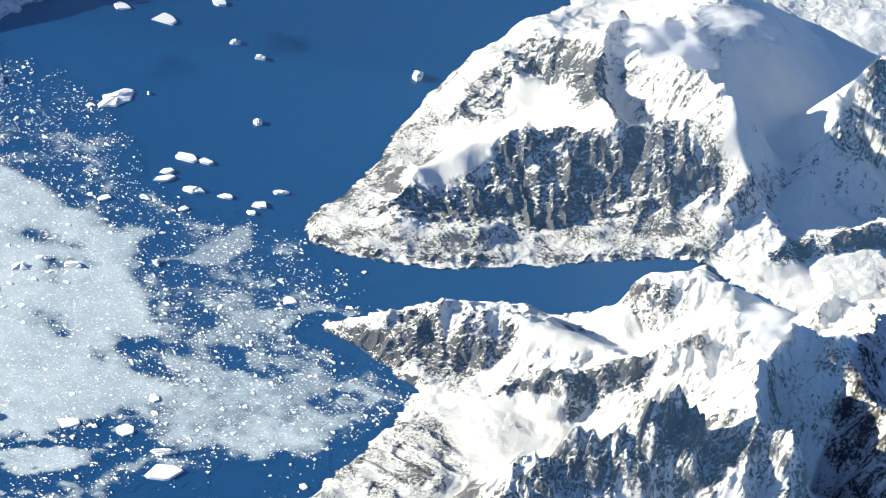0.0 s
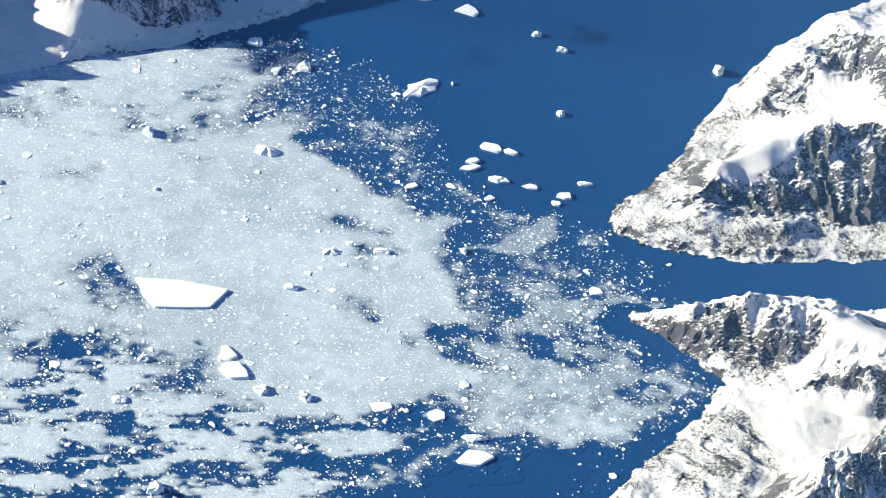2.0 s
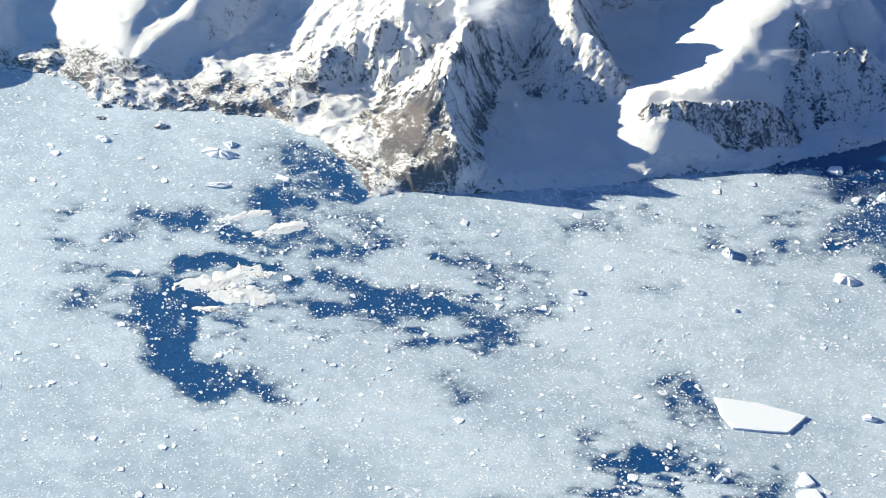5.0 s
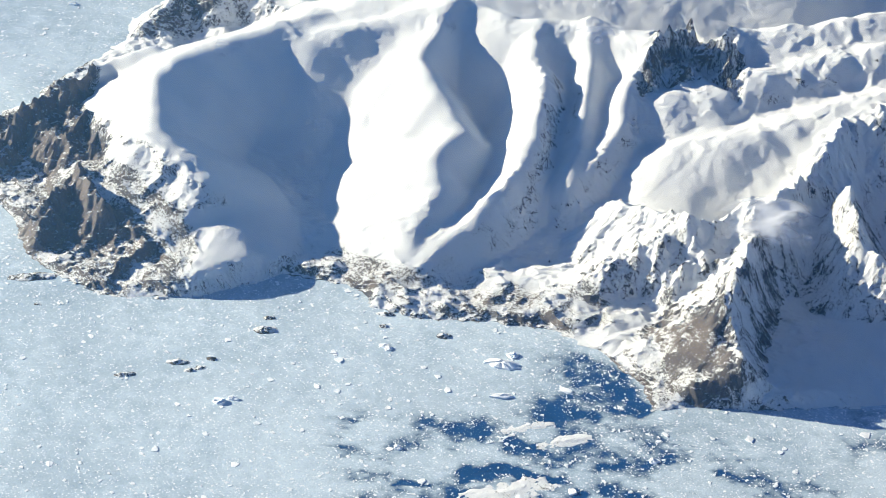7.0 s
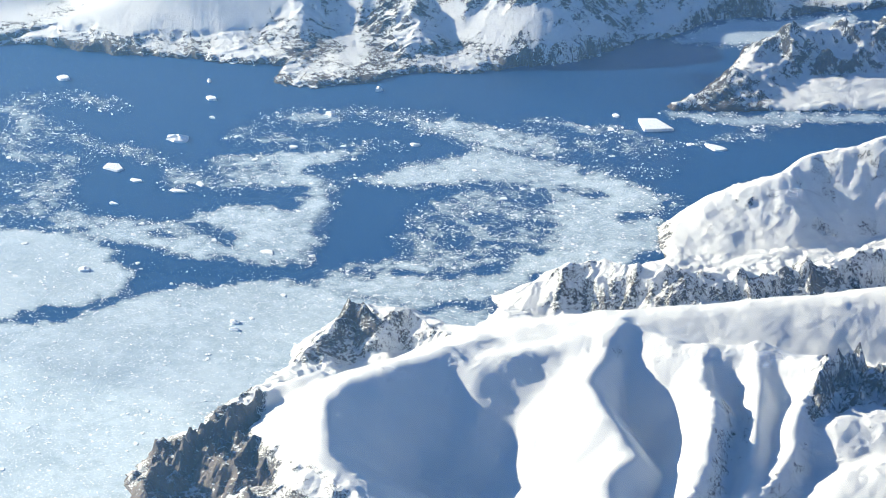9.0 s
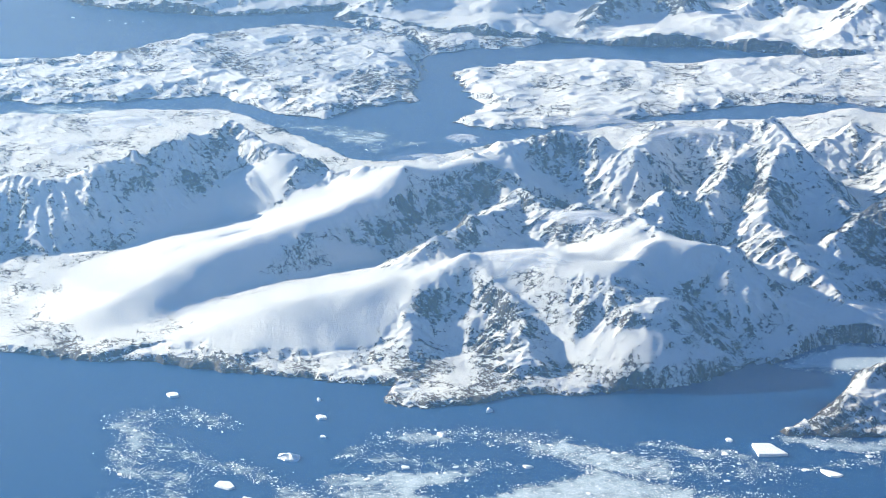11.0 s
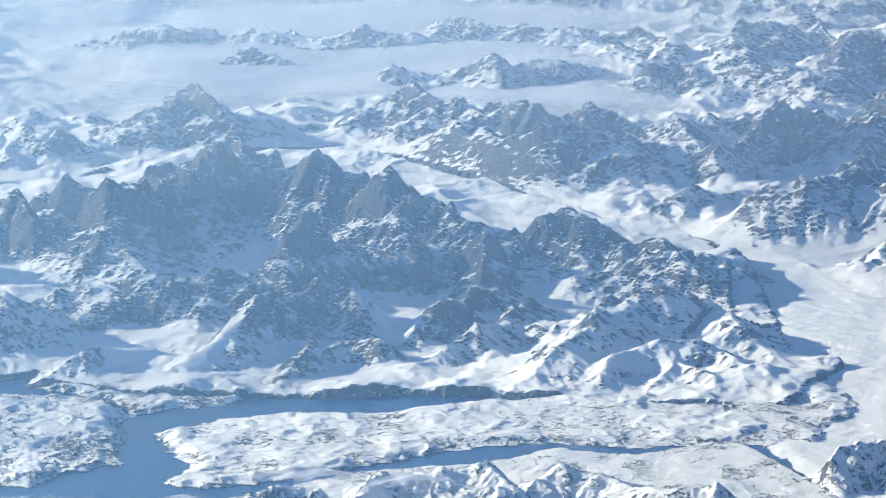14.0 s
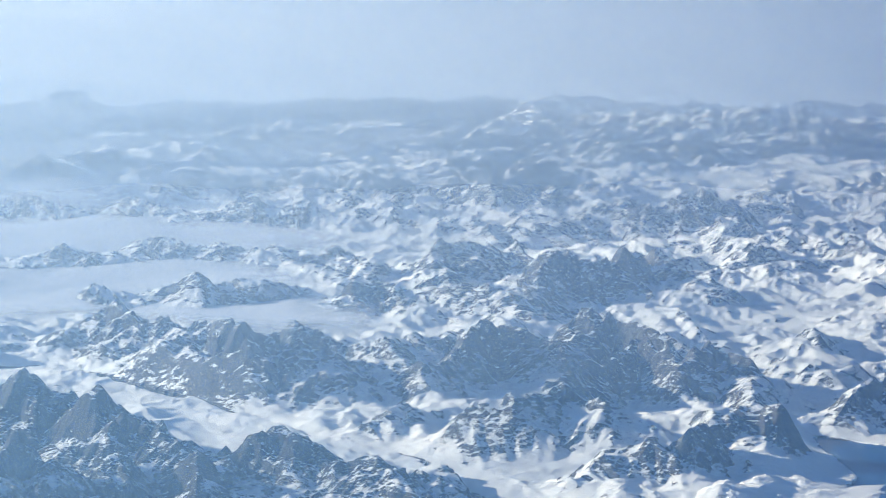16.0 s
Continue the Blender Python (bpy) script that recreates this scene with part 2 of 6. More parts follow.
        crags = (1 - alp) * crags + 2.6 * alp * (peaks - 0.52)
        h = h + 0.75 * rough * rugged**1.4 * np.minimum(0.4 + h, 16) * crags * smooth(0, 2.5, d)
        h = h + 1.5 * warp**0.5 * np.clip(bare, 0, 0.5) * (ridged(X / (2.6 * warp**0.7), Y / (2.6 * warp**0.7), 4, seed + 80, 0.6) - 0.4) * smooth(0.2, 1.5, d)
        size, ribs = gully, 0.0
        worn = furrow * smooth(0.10, 0.75, rugged)
        for k in range(4):
            if size < 2.0 * cell:
                break
            gy, gx = np.gradient(h, cell)
            slope = np.hypot(gx, gy)
            cut = gullies(X, Y, gx, gy, size, seed + 100 + 7 * k)
            h = h + carve * size * np.clip(worn, 0, 1.3) * np.minimum(slope, 0.9) * cut * smooth(0.3, 2.0, d)
            ribs = ribs + cut * (0.8, 0.8, 0.7, 0.6)[k]
            size *= 0.47
        bare = bare + 0.15 * np.clip(worn, 0, 1.2) * (ribs + 0.3) * np.clip(2.4 * slope, 0, 1)
        broken = ridged(X / (6.5 * cell) + 0.4 * wx / cell / 6.5, Y / (6.5 * cell) + 0.4 * wy / cell / 6.5, 3, seed + 95, 0.6) - 0.42
        h = h + crisp * cell * np.clip(1.7 * rugged - 0.15, 0, 1.4) * np.clip(0.35 + slope, 0, 1.1) * broken * smooth(0.3, 1.5, d)
        bare = bare + 0.13 * np.clip(1.7 * rugged - 0.15, 0, 1.2) * broken
        h = h + rough * 0.05 * (fbm(X / (1.6 * warp), Y / (1.6 * warp), 4, seed + 90) - 0.5) * (1 + 0.45 * h) * (0.25 + 1.4 * rugged)
        h = np.maximum(h, 0.15)
        bare = bare + stony + thin * (1 - smooth(0, 3.5, h))
        shore = np.clip(d / beach, -0.6, 1.0)
        z = np.where(d > 0, h * smooth(-0.25, 1.0, shore) + 0.02, -0.4 + 0.3 * np.maximum(d, -4)) - 0.05
        keep = (z > -0.12).ravel()
        quads, used = grid_quads(rows, cols, keep)
        co = np.stack([X.ravel()[used], Y.ravel()[used], z.ravel()[used]], 1)
        return link_mesh(name, co, quads, mat, [("rock", bare.ravel()[used])], smooth_shade)


# ---- landforms: shore polygons, then ridge lines as (x, y, height) ----
north_headland = Massif([(-135.2, 266.9), (-136.8, 258.1), (-136.7, 249.3), (-137.8, 244.9), (-137, 237.3), (-136.9, 229.2), (-134.2, 220.1), (-133.1, 211.5), (-133.8, 205.7), (-131.3, 203.1), (-127.1, 203.7), (-120.9, 206.9), (-113.3, 212.8), (-107.6, 219), (-102, 225.8), (-95.8, 231.7), (-92.7, 234), (-89.5, 232.9), (-80.4, 233.2), (-68.7, 236.2), (-53, 240.5), (-56.8, 264.3), (-77.6, 308.3), (-116.6, 349), (-147.8, 315.3), (-140.1, 281.6)])
north_headland.ridge([(-129, 241.4, 3.6), (-129.9, 245.9, 5.8), (-127.9, 250, 7.9), (-120, 252.8, 10.8), (-112.8, 256.4, 13.7), (-113.6, 265.7, 14.4)], 16.0, 20.0, flute=0.4, crag=0.35, soft=1.5, rock=0.03)
north_headland.ridge([(-126.8, 214.4, 2.2), (-127.1, 219.7, 4.0), (-124.5, 225.8, 5.9), (-120.1, 231.5, 7.2), (-111.4, 238.3, 9.0), (-103.6, 244.9, 11.7), (-101, 247.7, 14.4)], 6.0, 13.0, flute=1.6, rock=0.12, crag=0.3)
north_headland.ridge([(-110.1, 251.3, 14.3), (-103.5, 249.3, 13.3), (-98.5, 246.4, 10.8), (-93.9, 244.2, 7.3), (-91.2, 243.6, 4.2)], 6.0, 12.0, flute=0.5, rock=0.1)
north_headland.ridge([(-86.7, 269, 22), (-89.6, 264.4, 18), (-91.6, 262.3, 14), (-90.9, 258.7, 10), (-91.3, 254.2, 5)], 16.0, 8.0, flute=0.7, rock=-0.02)
north_headland.ridge([(-87.5, 240.6, 1.8), (-83.3, 247.1, 2.6), (-78.6, 252.9, 3.2), (-71.8, 259.8, 4)], 6.0, 3.0, rock=0.1)
north_headland.ridge([(-111.4, 238.3, 10), (-117.3, 243.5, 10), (-119.9, 248.6, 13), (-120, 252.8, 15)], 8.0, 7.0, flute=0.4, rock=0.05, crag=0.4)
north_headland.ridge([(-127.6, 208.7, 1.5), (-124.3, 211, 2.5), (-116.2, 217.5, 2.5)], 8.0, 5.0, flute=0.3, rock=0.1)
near_peninsula = Massif([(-92.5, 233.8), (-95.7, 229), (-96.3, 220.8), (-98.5, 216.6), (-102.9, 212.1), (-108, 207.5), (-112.7, 202.5), (-115.5, 199.5), (-118.4, 196.7), (-121.6, 193.3), (-119.9, 191.6), (-116, 192.5), (-111, 192.4), (-106.1, 190.7), (-105.4, 185.8), (-105.3, 179.3), (-105.5, 173.3), (-105.5, 169.3), (-104.9, 161.6), (-98.9, 152.3), (-70.5, 158), (-29.9, 193.9), (-39.6, 228.2), (-53, 240.5), (-68.7, 236.2), (-80.4, 233.2), (-89.5, 232.9)])
near_peninsula.ridge([(-114.5, 197.7, 3), (-111.2, 200.6, 4.5), (-107, 203.6, 5.5), (-102.5, 205.3, 5.5), (-97.5, 205, 5.5), (-90.8, 207, 5)], 6.0, 7.0, rock=0.12, crag=0.5, soft=1.0, power=0.9)
near_peninsula.ridge([(-94.7, 217.3, 3), (-94, 218.9, 6), (-91.8, 221.5, 7), (-88.8, 224.1, 7.5), (-85, 224.8, 6.5)], 6.0, 7.0, rock=0.03, crag=0.3, soft=1.5, power=0.9)
near_peninsula.ridge([(-99.2, 194.3, 1.2), (-97.2, 197.8, 2.8), (-93.4, 201.1, 4.6), (-89.4, 205.6, 6), (-87, 207.8, 6.5), (-82.9, 211.4, 9)], 9.0, 4.0, rock=0.1)
near_peninsula.ridge([(-83.4, 212.2, 9), (-80.7, 217.1, 11), (-74.3, 217.1, 12.5), (-69.7, 219.5, 13), (-68, 227.7, 12), (-61.1, 234.3, 12)], 9.0, 13.0, flute=0.6, crag=0.4, soft=1.5)
near_peninsula.ridge([(-75.9, 227.3, 8), (-73.5, 230.8, 9), (-67.6, 233.6, 10)], 5.0, 8.0)
near_peninsula.ridge([(-88.8, 177.9, 5), (-88, 183.3, 8.5), (-86.4, 185.2, 9), (-84, 188.8, 11), (-82.4, 189.9, 10.5), (-80, 193.4, 13), (-77.4, 198, 14.5), (-73.9, 198.4, 14), (-69.3, 200.4, 14), (-65.5, 201.7, 13)], 5.0, 10.0, flute=1.0, rock=0.1, crag=0.9)
near_peninsula.ridge([(-74.3, 217.1, 12.5), (-74.2, 209.1, 13), (-71.1, 202.2, 14), (-69.3, 200.4, 14)], 7.0, 10.0, flute=0.4)
near_peninsula.ridge([(-69.7, 219.5, 13), (-64.9, 217.9, 12), (-58.8, 214.3, 10), (-53.6, 211.1, 8)], 6.0, 7.0, flute=0.8, rock=0.12)
middle_peninsula = Massif([(-219.1, 147.5), (-223.9, 149.9), (-232.3, 150.2), (-239.8, 147.9), (-245.9, 142.4), (-250.2, 136.4), (-257, 131.8), (-260.7, 133), (-265.6, 130.9), (-269.8, 126.5), (-272.1, 116.4), (-277.1, 107.2), (-281.5, 103.8), (-289.1, 101.3), (-298.1, 102.1), (-305.8, 103.7), (-312.6, 102.9), (-320.9, 104.7), (-327.4, 115.6), (-327.8, 121), (-330.6, 127.8), (-333.5, 136.3), (-334.3, 140.8), (-338.9, 144.5), (-342.2, 154.8), (-344.7, 159), (-339.6, 164.7), (-331, 167.5), (-325.8, 170.4), (-327.9, 169.9), (-330.1, 176.8), (-333.5, 178.2), (-332, 184.9), (-333.9, 188.6), (-328.7, 200.7), (-327.7, 208.6), (-336.1, 213.6), (-337.1, 224.2), (-340.7, 233.4), (-338.9, 248.6), (-339.3, 259.4), (-336.4, 272.9), (-330, 285), (-280, 300), (-215, 290), (-180, 250), (-185.4, 216.9), (-187, 205.4), (-188.9, 200), (-191.9, 192.6), (-191.9, 194.3), (-191.9, 192.3), (-198.1, 182), (-203.1, 171.8), (-210.4, 159.1), (-215.6, 153.3), (-218.7, 148)])
middle_peninsula.ridge([(-309.9, 157.6, 10), (-308.9, 147.1, 11), (-310, 138.1, 11.5), (-306.7, 129.5, 11.5), (-296.8, 123.4, 10.5), (-289.6, 124.3, 9), (-283.4, 123.9, 7), (-280.5, 123.8, 4.5)], 12.0, 15.0, rock=-0.05, crag=0.1, soft=1.5, power=0.85)
middle_peninsula.ridge([(-322.3, 111.3, 4), (-317.5, 115.2, 6), (-316.9, 122.3, 7.5), (-319.3, 129.5, 8.5), (-315.4, 134.8, 10)], 5.0, 5.0, flute=0.8, rock=0.35, crag=1.0)
middle_peninsula.ridge([(-314.9, 105.4, 3), (-317.6, 115.2, 5.5), (-305.5, 115.7, 6.5)], 4.0, 4.5, flute=0.8, rock=0.35, crag=1.0)
middle_peninsula.ridge([(-299.5, 113.1, 6.5), (-293, 112.3, 5.8), (-285.3, 113.3, 4.2), (-276.5, 113.9, 1.2)], 4.5, 6.0, flute=0.7, rock=0.4, crag=1.0)
middle_peninsula.ridge([(-295.1, 102.4, 3), (-299.5, 113.1, 6.5)], 4.5, 4.5, flute=0.7, rock=0.4, crag=1.0)
middle_peninsula.ridge([(-332.9, 140, 1.5), (-333.4, 146.5, 4), (-336.1, 154.4, 6.5), (-330.5, 154.9, 6), (-329.5, 159.3, 6), (-323.4, 160.5, 5), (-314.9, 160.9, 6)], 4.0, 5.0, flute=0.5, rock=0.12)
middle_peninsula.ridge([(-307.9, 152.2, 9.5), (-304.3, 155.8, 10.5), (-300.6, 167.3, 11), (-298.5, 175.9, 11.5), (-286.2, 181.1, 12), (-281, 188.4, 12.5), (-271.1, 192.7, 13.5), (-265.7, 200.3, 14), (-259, 210.9, 15), (-253.1, 221.7, 16)], 14.0, 18.0, crag=0.15, soft=2.0, rock=-0.05)
middle_peninsula.ridge([(-298.5, 175.9, 11.5), (-289.4, 163.1, 11.5), (-281.8, 161, 10.5), (-274, 159.6, 9), (-271.4, 152.4, 8), (-267.4, 150, 6.5), (-263.4, 142.3, 4), (-260.6, 135.7, 1)], 6.0, 16.0, rock=-0.02, crag=0.2, soft=1.2, power=0.95)
middle_peninsula.ridge([(-286.2, 181.1, 12), (-275, 174.3, 11.5), (-267.1, 166.6, 10), (-262.6, 161.3, 7.5), (-260.5, 149.6, 4.5), (-258.4, 135, 1.2)], 6.0, 9.0, rock=0.0, crag=0.25, soft=1.0)
middle_peninsula.ridge([(-281, 188.4, 12.5), (-271.9, 180, 11), (-266.9, 174.6, 9), (-259.2, 167.5, 6.5)], 6.0, 7.0, crag=0.2, soft=1.0)
middle_peninsula.ridge([(-270.4, 192.2, 14), (-267, 184.2, 12), (-261.7, 176.9, 9), (-257, 167.2, 5)], 7.0, 7.0, rock=0.03, crag=0.3, soft=1.0)
middle_peninsula.ridge([(-265.7, 200.3, 14), (-260.5, 198.5, 12), (-258.7, 195.1, 9)], 5.0, 5.0, rock=0.15)
middle_peninsula.ridge([(-252.5, 181.4, 8.5), (-247.6, 190.3, 10.5), (-243.2, 203.6, 12.5), (-238.7, 213.3, 14)], 11.0, 12.0, rock=-0.04, crag=0.15, soft=3.0, power=0.85)
middle_peninsula.ridge([(-262.1, 187.4, 10.5), (-256.3, 197.9, 12.5), (-250.7, 210.6, 14.5), (-245.1, 219.4, 16)], 9.0, 10.0, rock=0.0, crag=0.2, soft=3.0, power=0.85)
middle_peninsula.ridge([(-237.8, 207, 14), (-240.3, 198.9, 13), (-234.8, 186.6, 11.5), (-233.9, 177.8, 11), (-237.6, 169.4, 10), (-249.6, 168, 7)], 10.0, 9.0, flute=0.5)
middle_peninsula.ridge([(-237.6, 169.4, 10), (-240.2, 163.1, 7), (-242.4, 157.4, 4), (-244.6, 152.6, 1.5)], 5.0, 9.0, flute=0.6, rock=0.06)
middle_peninsula.ridge([(-233.9, 177.8, 11), (-227.1, 169.8, 10.5), (-222.3, 162.3, 9), (-216.3, 159.4, 6), (-211.1, 158.8, 0.6)], 6.0, 10.0, flute=0.7, rock=0.1)
middle_peninsula.ridge([(-208.1, 177.8, 1.1), (-208.1, 179.6, 2.2), (-205.9, 183.7, 4.7), (-203.5, 195.1, 7.2), (-205.6, 202, 9.4), (-208.3, 210.9, 10.8), (-209.2, 220.4, 11.5)], 15.0, 7.0, crag=0.15, soft=2.5, rock=-0.1)
middle_peninsula.ridge([(-205.9, 183.7, 6.5), (-201.5, 188.6, 6), (-199.2, 192.5, 6), (-196.1, 197.8, 5)], 4.0, 4.0, rock=0.2)
middle_peninsula.ridge([(-208.3, 210.9, 10.8), (-200.3, 205.5, 7.2), (-197.5, 211.2, 7.2), (-192, 216.8, 5.0), (-187.1, 217.6, 2.9)], 8.0, 8.0, flute=0.6, rock=0.1)
middle_peninsula.ridge([(-227.5, 188.1, 14), (-221.1, 184.4, 11), (-215.8, 185.9, 7), (-211.8, 187.6, 4)], 7.0, 7.0, flute=0.6, rock=0.08)
middle_peninsula.ridge([(-328, 183, 3.5), (-326.2, 187.2, 6), (-323.1, 191.5, 7), (-311.9, 198.3, 8), (-305, 207.3, 8), (-299.4, 215.1, 9), (-295.6, 226.6, 10), (-290.2, 237.2, 11)], 9.0, 8.0, flute=0.5, rock=0.05, crag=0.4)
middle_peninsula.ridge([(-307.3, 176, 8), (-300.8, 189.2, 8), (-295.2, 200, 7), (-283.8, 215.7, 8)], 7.0, 7.0, flute=0.4, rock=0.05, crag=0.4)
middle_peninsula.ridge([(-331.3, 212.1, 1.5), (-331.1, 225, 6), (-327.2, 232.5, 8), (-326.6, 240.7, 9.5), (-321.2, 250.4, 12), (-314.8, 261.2, 13)], 7.0, 14.0, flute=0.3, rock=0.10, crag=0.2, soft=1.5)
middle_peninsula.ridge([(-219.2, 147.4, 0.5), (-223.9, 149.6, 0.7), (-231.8, 149.9, 0.8), (-239.3, 147.5, 0.8), (-245.2, 142.4, 0.6), (-249.3, 136.7, 0.5)], 0.9, 0.7, rock=0.45, crag=0.2)
middle_peninsula.cover([(-231, 152), (-232.2, 160.7), (-222, 158.6), (-212.7, 157.9), (-219.2, 148.7)], 0.16)
middle_peninsula.cover([(-320.9, 104.7), (-327.4, 115.6), (-323.5, 118.8), (-323.4, 124.1), (-321.9, 130), (-317, 124.8), (-309.6, 119.9), (-299.7, 117.7), (-291.1, 117.9), (-282, 119.3), (-278.8, 120.8), (-275, 115.6), (-277.1, 107.2), (-281.5, 103.8), (-289.1, 101.3), (-298.1, 102.1), (-305.8, 103.7), (-312.6, 102.9)], 0.42)
middle_peninsula.cover([(-270.8, 127), (-262.2, 132.9), (-253.2, 135.6), (-247.3, 143.2), (-236.7, 149.9), (-244.4, 154), (-251.2, 143.2), (-265.5, 137), (-276.7, 130.9)], 0.2)
north_headland.cover([(-128.8, 211.5), (-126.3, 217.9), (-122.0, 228.3), (-118.4, 232.6), (-110.6, 238.1), (-105.2, 242.4), (-96.8, 242.1), (-98.9, 238.9), (-104.7, 231.8), (-114.5, 221.4), (-120.8, 213.3)], 0.22, 0.75)
north_headland.cover([(-131.0, 232.3), (-132.0, 237.3), (-133.2, 244.7), (-130.8, 250.8), (-124.4, 249.6), (-118.8, 247.7), (-113.1, 243.0), (-117.3, 239.2), (-122.8, 244.5), (-128.5, 243.1), (-125.7, 237.1)], 0.30, 0.7)
north_headland.cover([(-126.6, 218.4), (-127.7, 231.4), (-124.6, 235.6), (-121.2, 228.5), (-120.6, 224.8), (-124.5, 218.1)], -0.35, 0.1)
north_headland.cover([(-128.1, 242.7), (-123.0, 244.7), (-118.7, 242.8), (-117.3, 239.2), (-122.8, 239.4)], -0.35, 0.1)
north_headland.cover([(-107.1, 258.3), (-109.9, 287.3), (-95.7, 261.2), (-93.4, 254.0), (-95.0, 242.1), (-99.3, 244.0)], -0.28, 0.12)
north_headland.cover([(-106.0, 282.9), (-101.9, 297.2), (-90.7, 260.8), (-92.2, 255.5), (-99.3, 266.1)], -0.3, 0.2)
north_headland.cover([(-90.6, 257.5), (-91.2, 261.9), (-96.9, 287.8), (-83.9, 260.2), (-88.7, 257.6)], 0.22, 0.6)
north_headland.cover([(-86.7, 238.7), (-85.7, 245.8), (-78.4, 252.7), (-77.4, 251.6), (-83.4, 244.9)], 0.3, 0.6)
north_headland.cover([(-93.5, 233.3), (-86.3, 238.2), (-76.9, 250.9), (-67.6, 227.8), (-83.7, 224.1)], -0.2, 0.2)
near_peninsula.cover([(-88.9, 179.2), (-86.3, 185.2), (-84.2, 189.1), (-84.8, 203.2), (-80.8, 206.8), (-69.2, 200.3), (-64.9, 201.0), (-57.3, 211.8), (-55.5, 209.2)], 0.18, 0.9)
near_peninsula.cover([(-74.6, 212.4), (-69.5, 218.6), (-65.0, 224.9), (-57.7, 212.3), (-67.0, 210.9), (-72.2, 209.7)], 0.12, 0.45)
near_peninsula.cover([(-113.7, 195.5), (-114.3, 197.9), (-107.5, 199.2), (-105.5, 201.8), (-100.9, 204.3), (-99.8, 201.8), (-103.4, 199.4), (-103.3, 193.6), (-108.0, 193.6), (-110.4, 194.6)], 0.3, 0.7)
near_peninsula.cover([(-99.5, 193.7), (-97.4, 199.5), (-89.8, 205.1), (-86.2, 207.6), (-78.5, 194.8), (-87.1, 206.1), (-90.2, 201.9), (-96.5, 197.2)], 0.32, 0.7)
near_peninsula.cover([(-94.5, 216.9), (-94.5, 218.7), (-89.3, 221.6), (-90.1, 217.4), (-92.9, 215.9)], 0.22, 0.5)
near_peninsula.cover([(-106.3, 190.4), (-99.5, 193.7), (-91.7, 199.5), (-78.7, 194.3), (-85.0, 202.4), (-89.5, 196.7), (-88.7, 182.6), (-90.0, 179.9), (-94.7, 185.1), (-101.5, 189.2)], -0.35, 0.08)
near_peninsula.cover([(-101.1, 197.1), (-97.9, 203.5), (-90.9, 206.6), (-90.3, 212.9), (-97.1, 208.7), (-101.2, 204.6), (-99.8, 201.8)], -0.35, 0.1)
near_peninsula.cover([(-104.4, 169.8), (-105.3, 179.3), (-103.7, 185.6), (-100.6, 190.1), (-95.1, 191.2), (-92.0, 195.8), (-89.2, 183.3), (-90.0, 179.9)], 0.32, 0.12)
middle_peninsula.cover([(-317.7, 102.0), (-322.8, 109.8), (-327.0, 116.2), (-326.5, 121.1), (-333.1, 129.2), (-333.3, 134.9), (-326.7, 128.8), (-314.3, 122.0), (-301.7, 119.3), (-300.5, 116.6), (-306.1, 113.8), (-310.8, 111.4)], 0.42, 1.0)
middle_peninsula.cover([(-332.7, 140.3), (-334.1, 149.4), (-346.1, 159.8), (-339.7, 161.0), (-328.6, 157.6), (-330.1, 154.0), (-330.4, 151.0), (-327.9, 150.9), (-329.6, 146.5)], 0.25, 0.7)
middle_peninsula.cover([(-266.7, 183.3), (-269.3, 188.5), (-283.8, 208.3), (-262.1, 199.1), (-255.5, 193.4), (-262.2, 193.0), (-265.3, 184.3)], 0.25, 0.8)
middle_peninsula.cover([(-232.8, 156.1), (-232.3, 162.7), (-223.7, 163.8), (-216.1, 157.8), (-224.4, 155.9)], 0.24, 0.8)
middle_peninsula.cover([(-245.5, 156.4), (-242.4, 162.3), (-237.4, 167.4), (-229.6, 170.4), (-232.3, 165.5), (-234.5, 158.9), (-236.1, 152.7)], 0.1, 0.7)
middle_peninsula.cover([(-225.8, 166.8), (-230.2, 181.1), (-224.9, 183.1), (-215.9, 175.3), (-217.1, 163.6)], 0.12, 0.6)
middle_peninsula.cover([(-327.1, 130.1), (-327.4, 145.1), (-305.5, 149.6), (-301.1, 145.1), (-297.1, 145.1), (-294.2, 139.4), (-283.4, 137.0), (-282.1, 126.0), (-290.9, 122.6), (-302.0, 121.3)], -0.4, 0.04)
middle_peninsula.cover([(-305.5, 151.5), (-297.3, 167.3), (-283.8, 179.5), (-282.1, 177.7), (-264.9, 164.8), (-265.7, 159.7), (-263.8, 150.5), (-267.3, 146.4), (-279.7, 139.1), (-289.4, 143.9), (-293.3, 148.5), (-301.3, 148.2)], -0.4, 0.06)
middle_peninsula.cover([(-280.3, 185.1), (-269.8, 188.4), (-261.2, 176.8), (-260.4, 169.2)], -0.4, 0.06)
middle_peninsula.cover([(-323.9, 181.4), (-324.7, 185.2), (-311.7, 197.4), (-291.4, 226.3), (-285.9, 240.5), (-282.5, 237.7), (-293.1, 216.4), (-308.1, 194.8), (-320.0, 185.1)], 0.2, 0.6)
middle_peninsula.cover([(-304.8, 154.5), (-324.8, 172.3), (-319.6, 184.8), (-300.7, 188.8), (-286.2, 210.0), (-284.8, 230.2), (-260.0, 205.8), (-289.7, 202.0), (-294.6, 173.5)], -0.4, 0.08)
middle_peninsula.cover([(-275.4, 134.3), (-265.1, 147.6), (-258.0, 153.8), (-246.3, 156.1), (-234.0, 155.6), (-238.6, 149.9), (-248.7, 139.2), (-257.9, 133.2), (-268.0, 130.2)], 0.09, 0.15)
middle_peninsula.cover([(-310.1, 121.4), (-298.7, 121.2), (-284.0, 124.5), (-281.5, 123.8), (-283.3, 117.8), (-292.8, 117.4)], 0.22, 0.3)
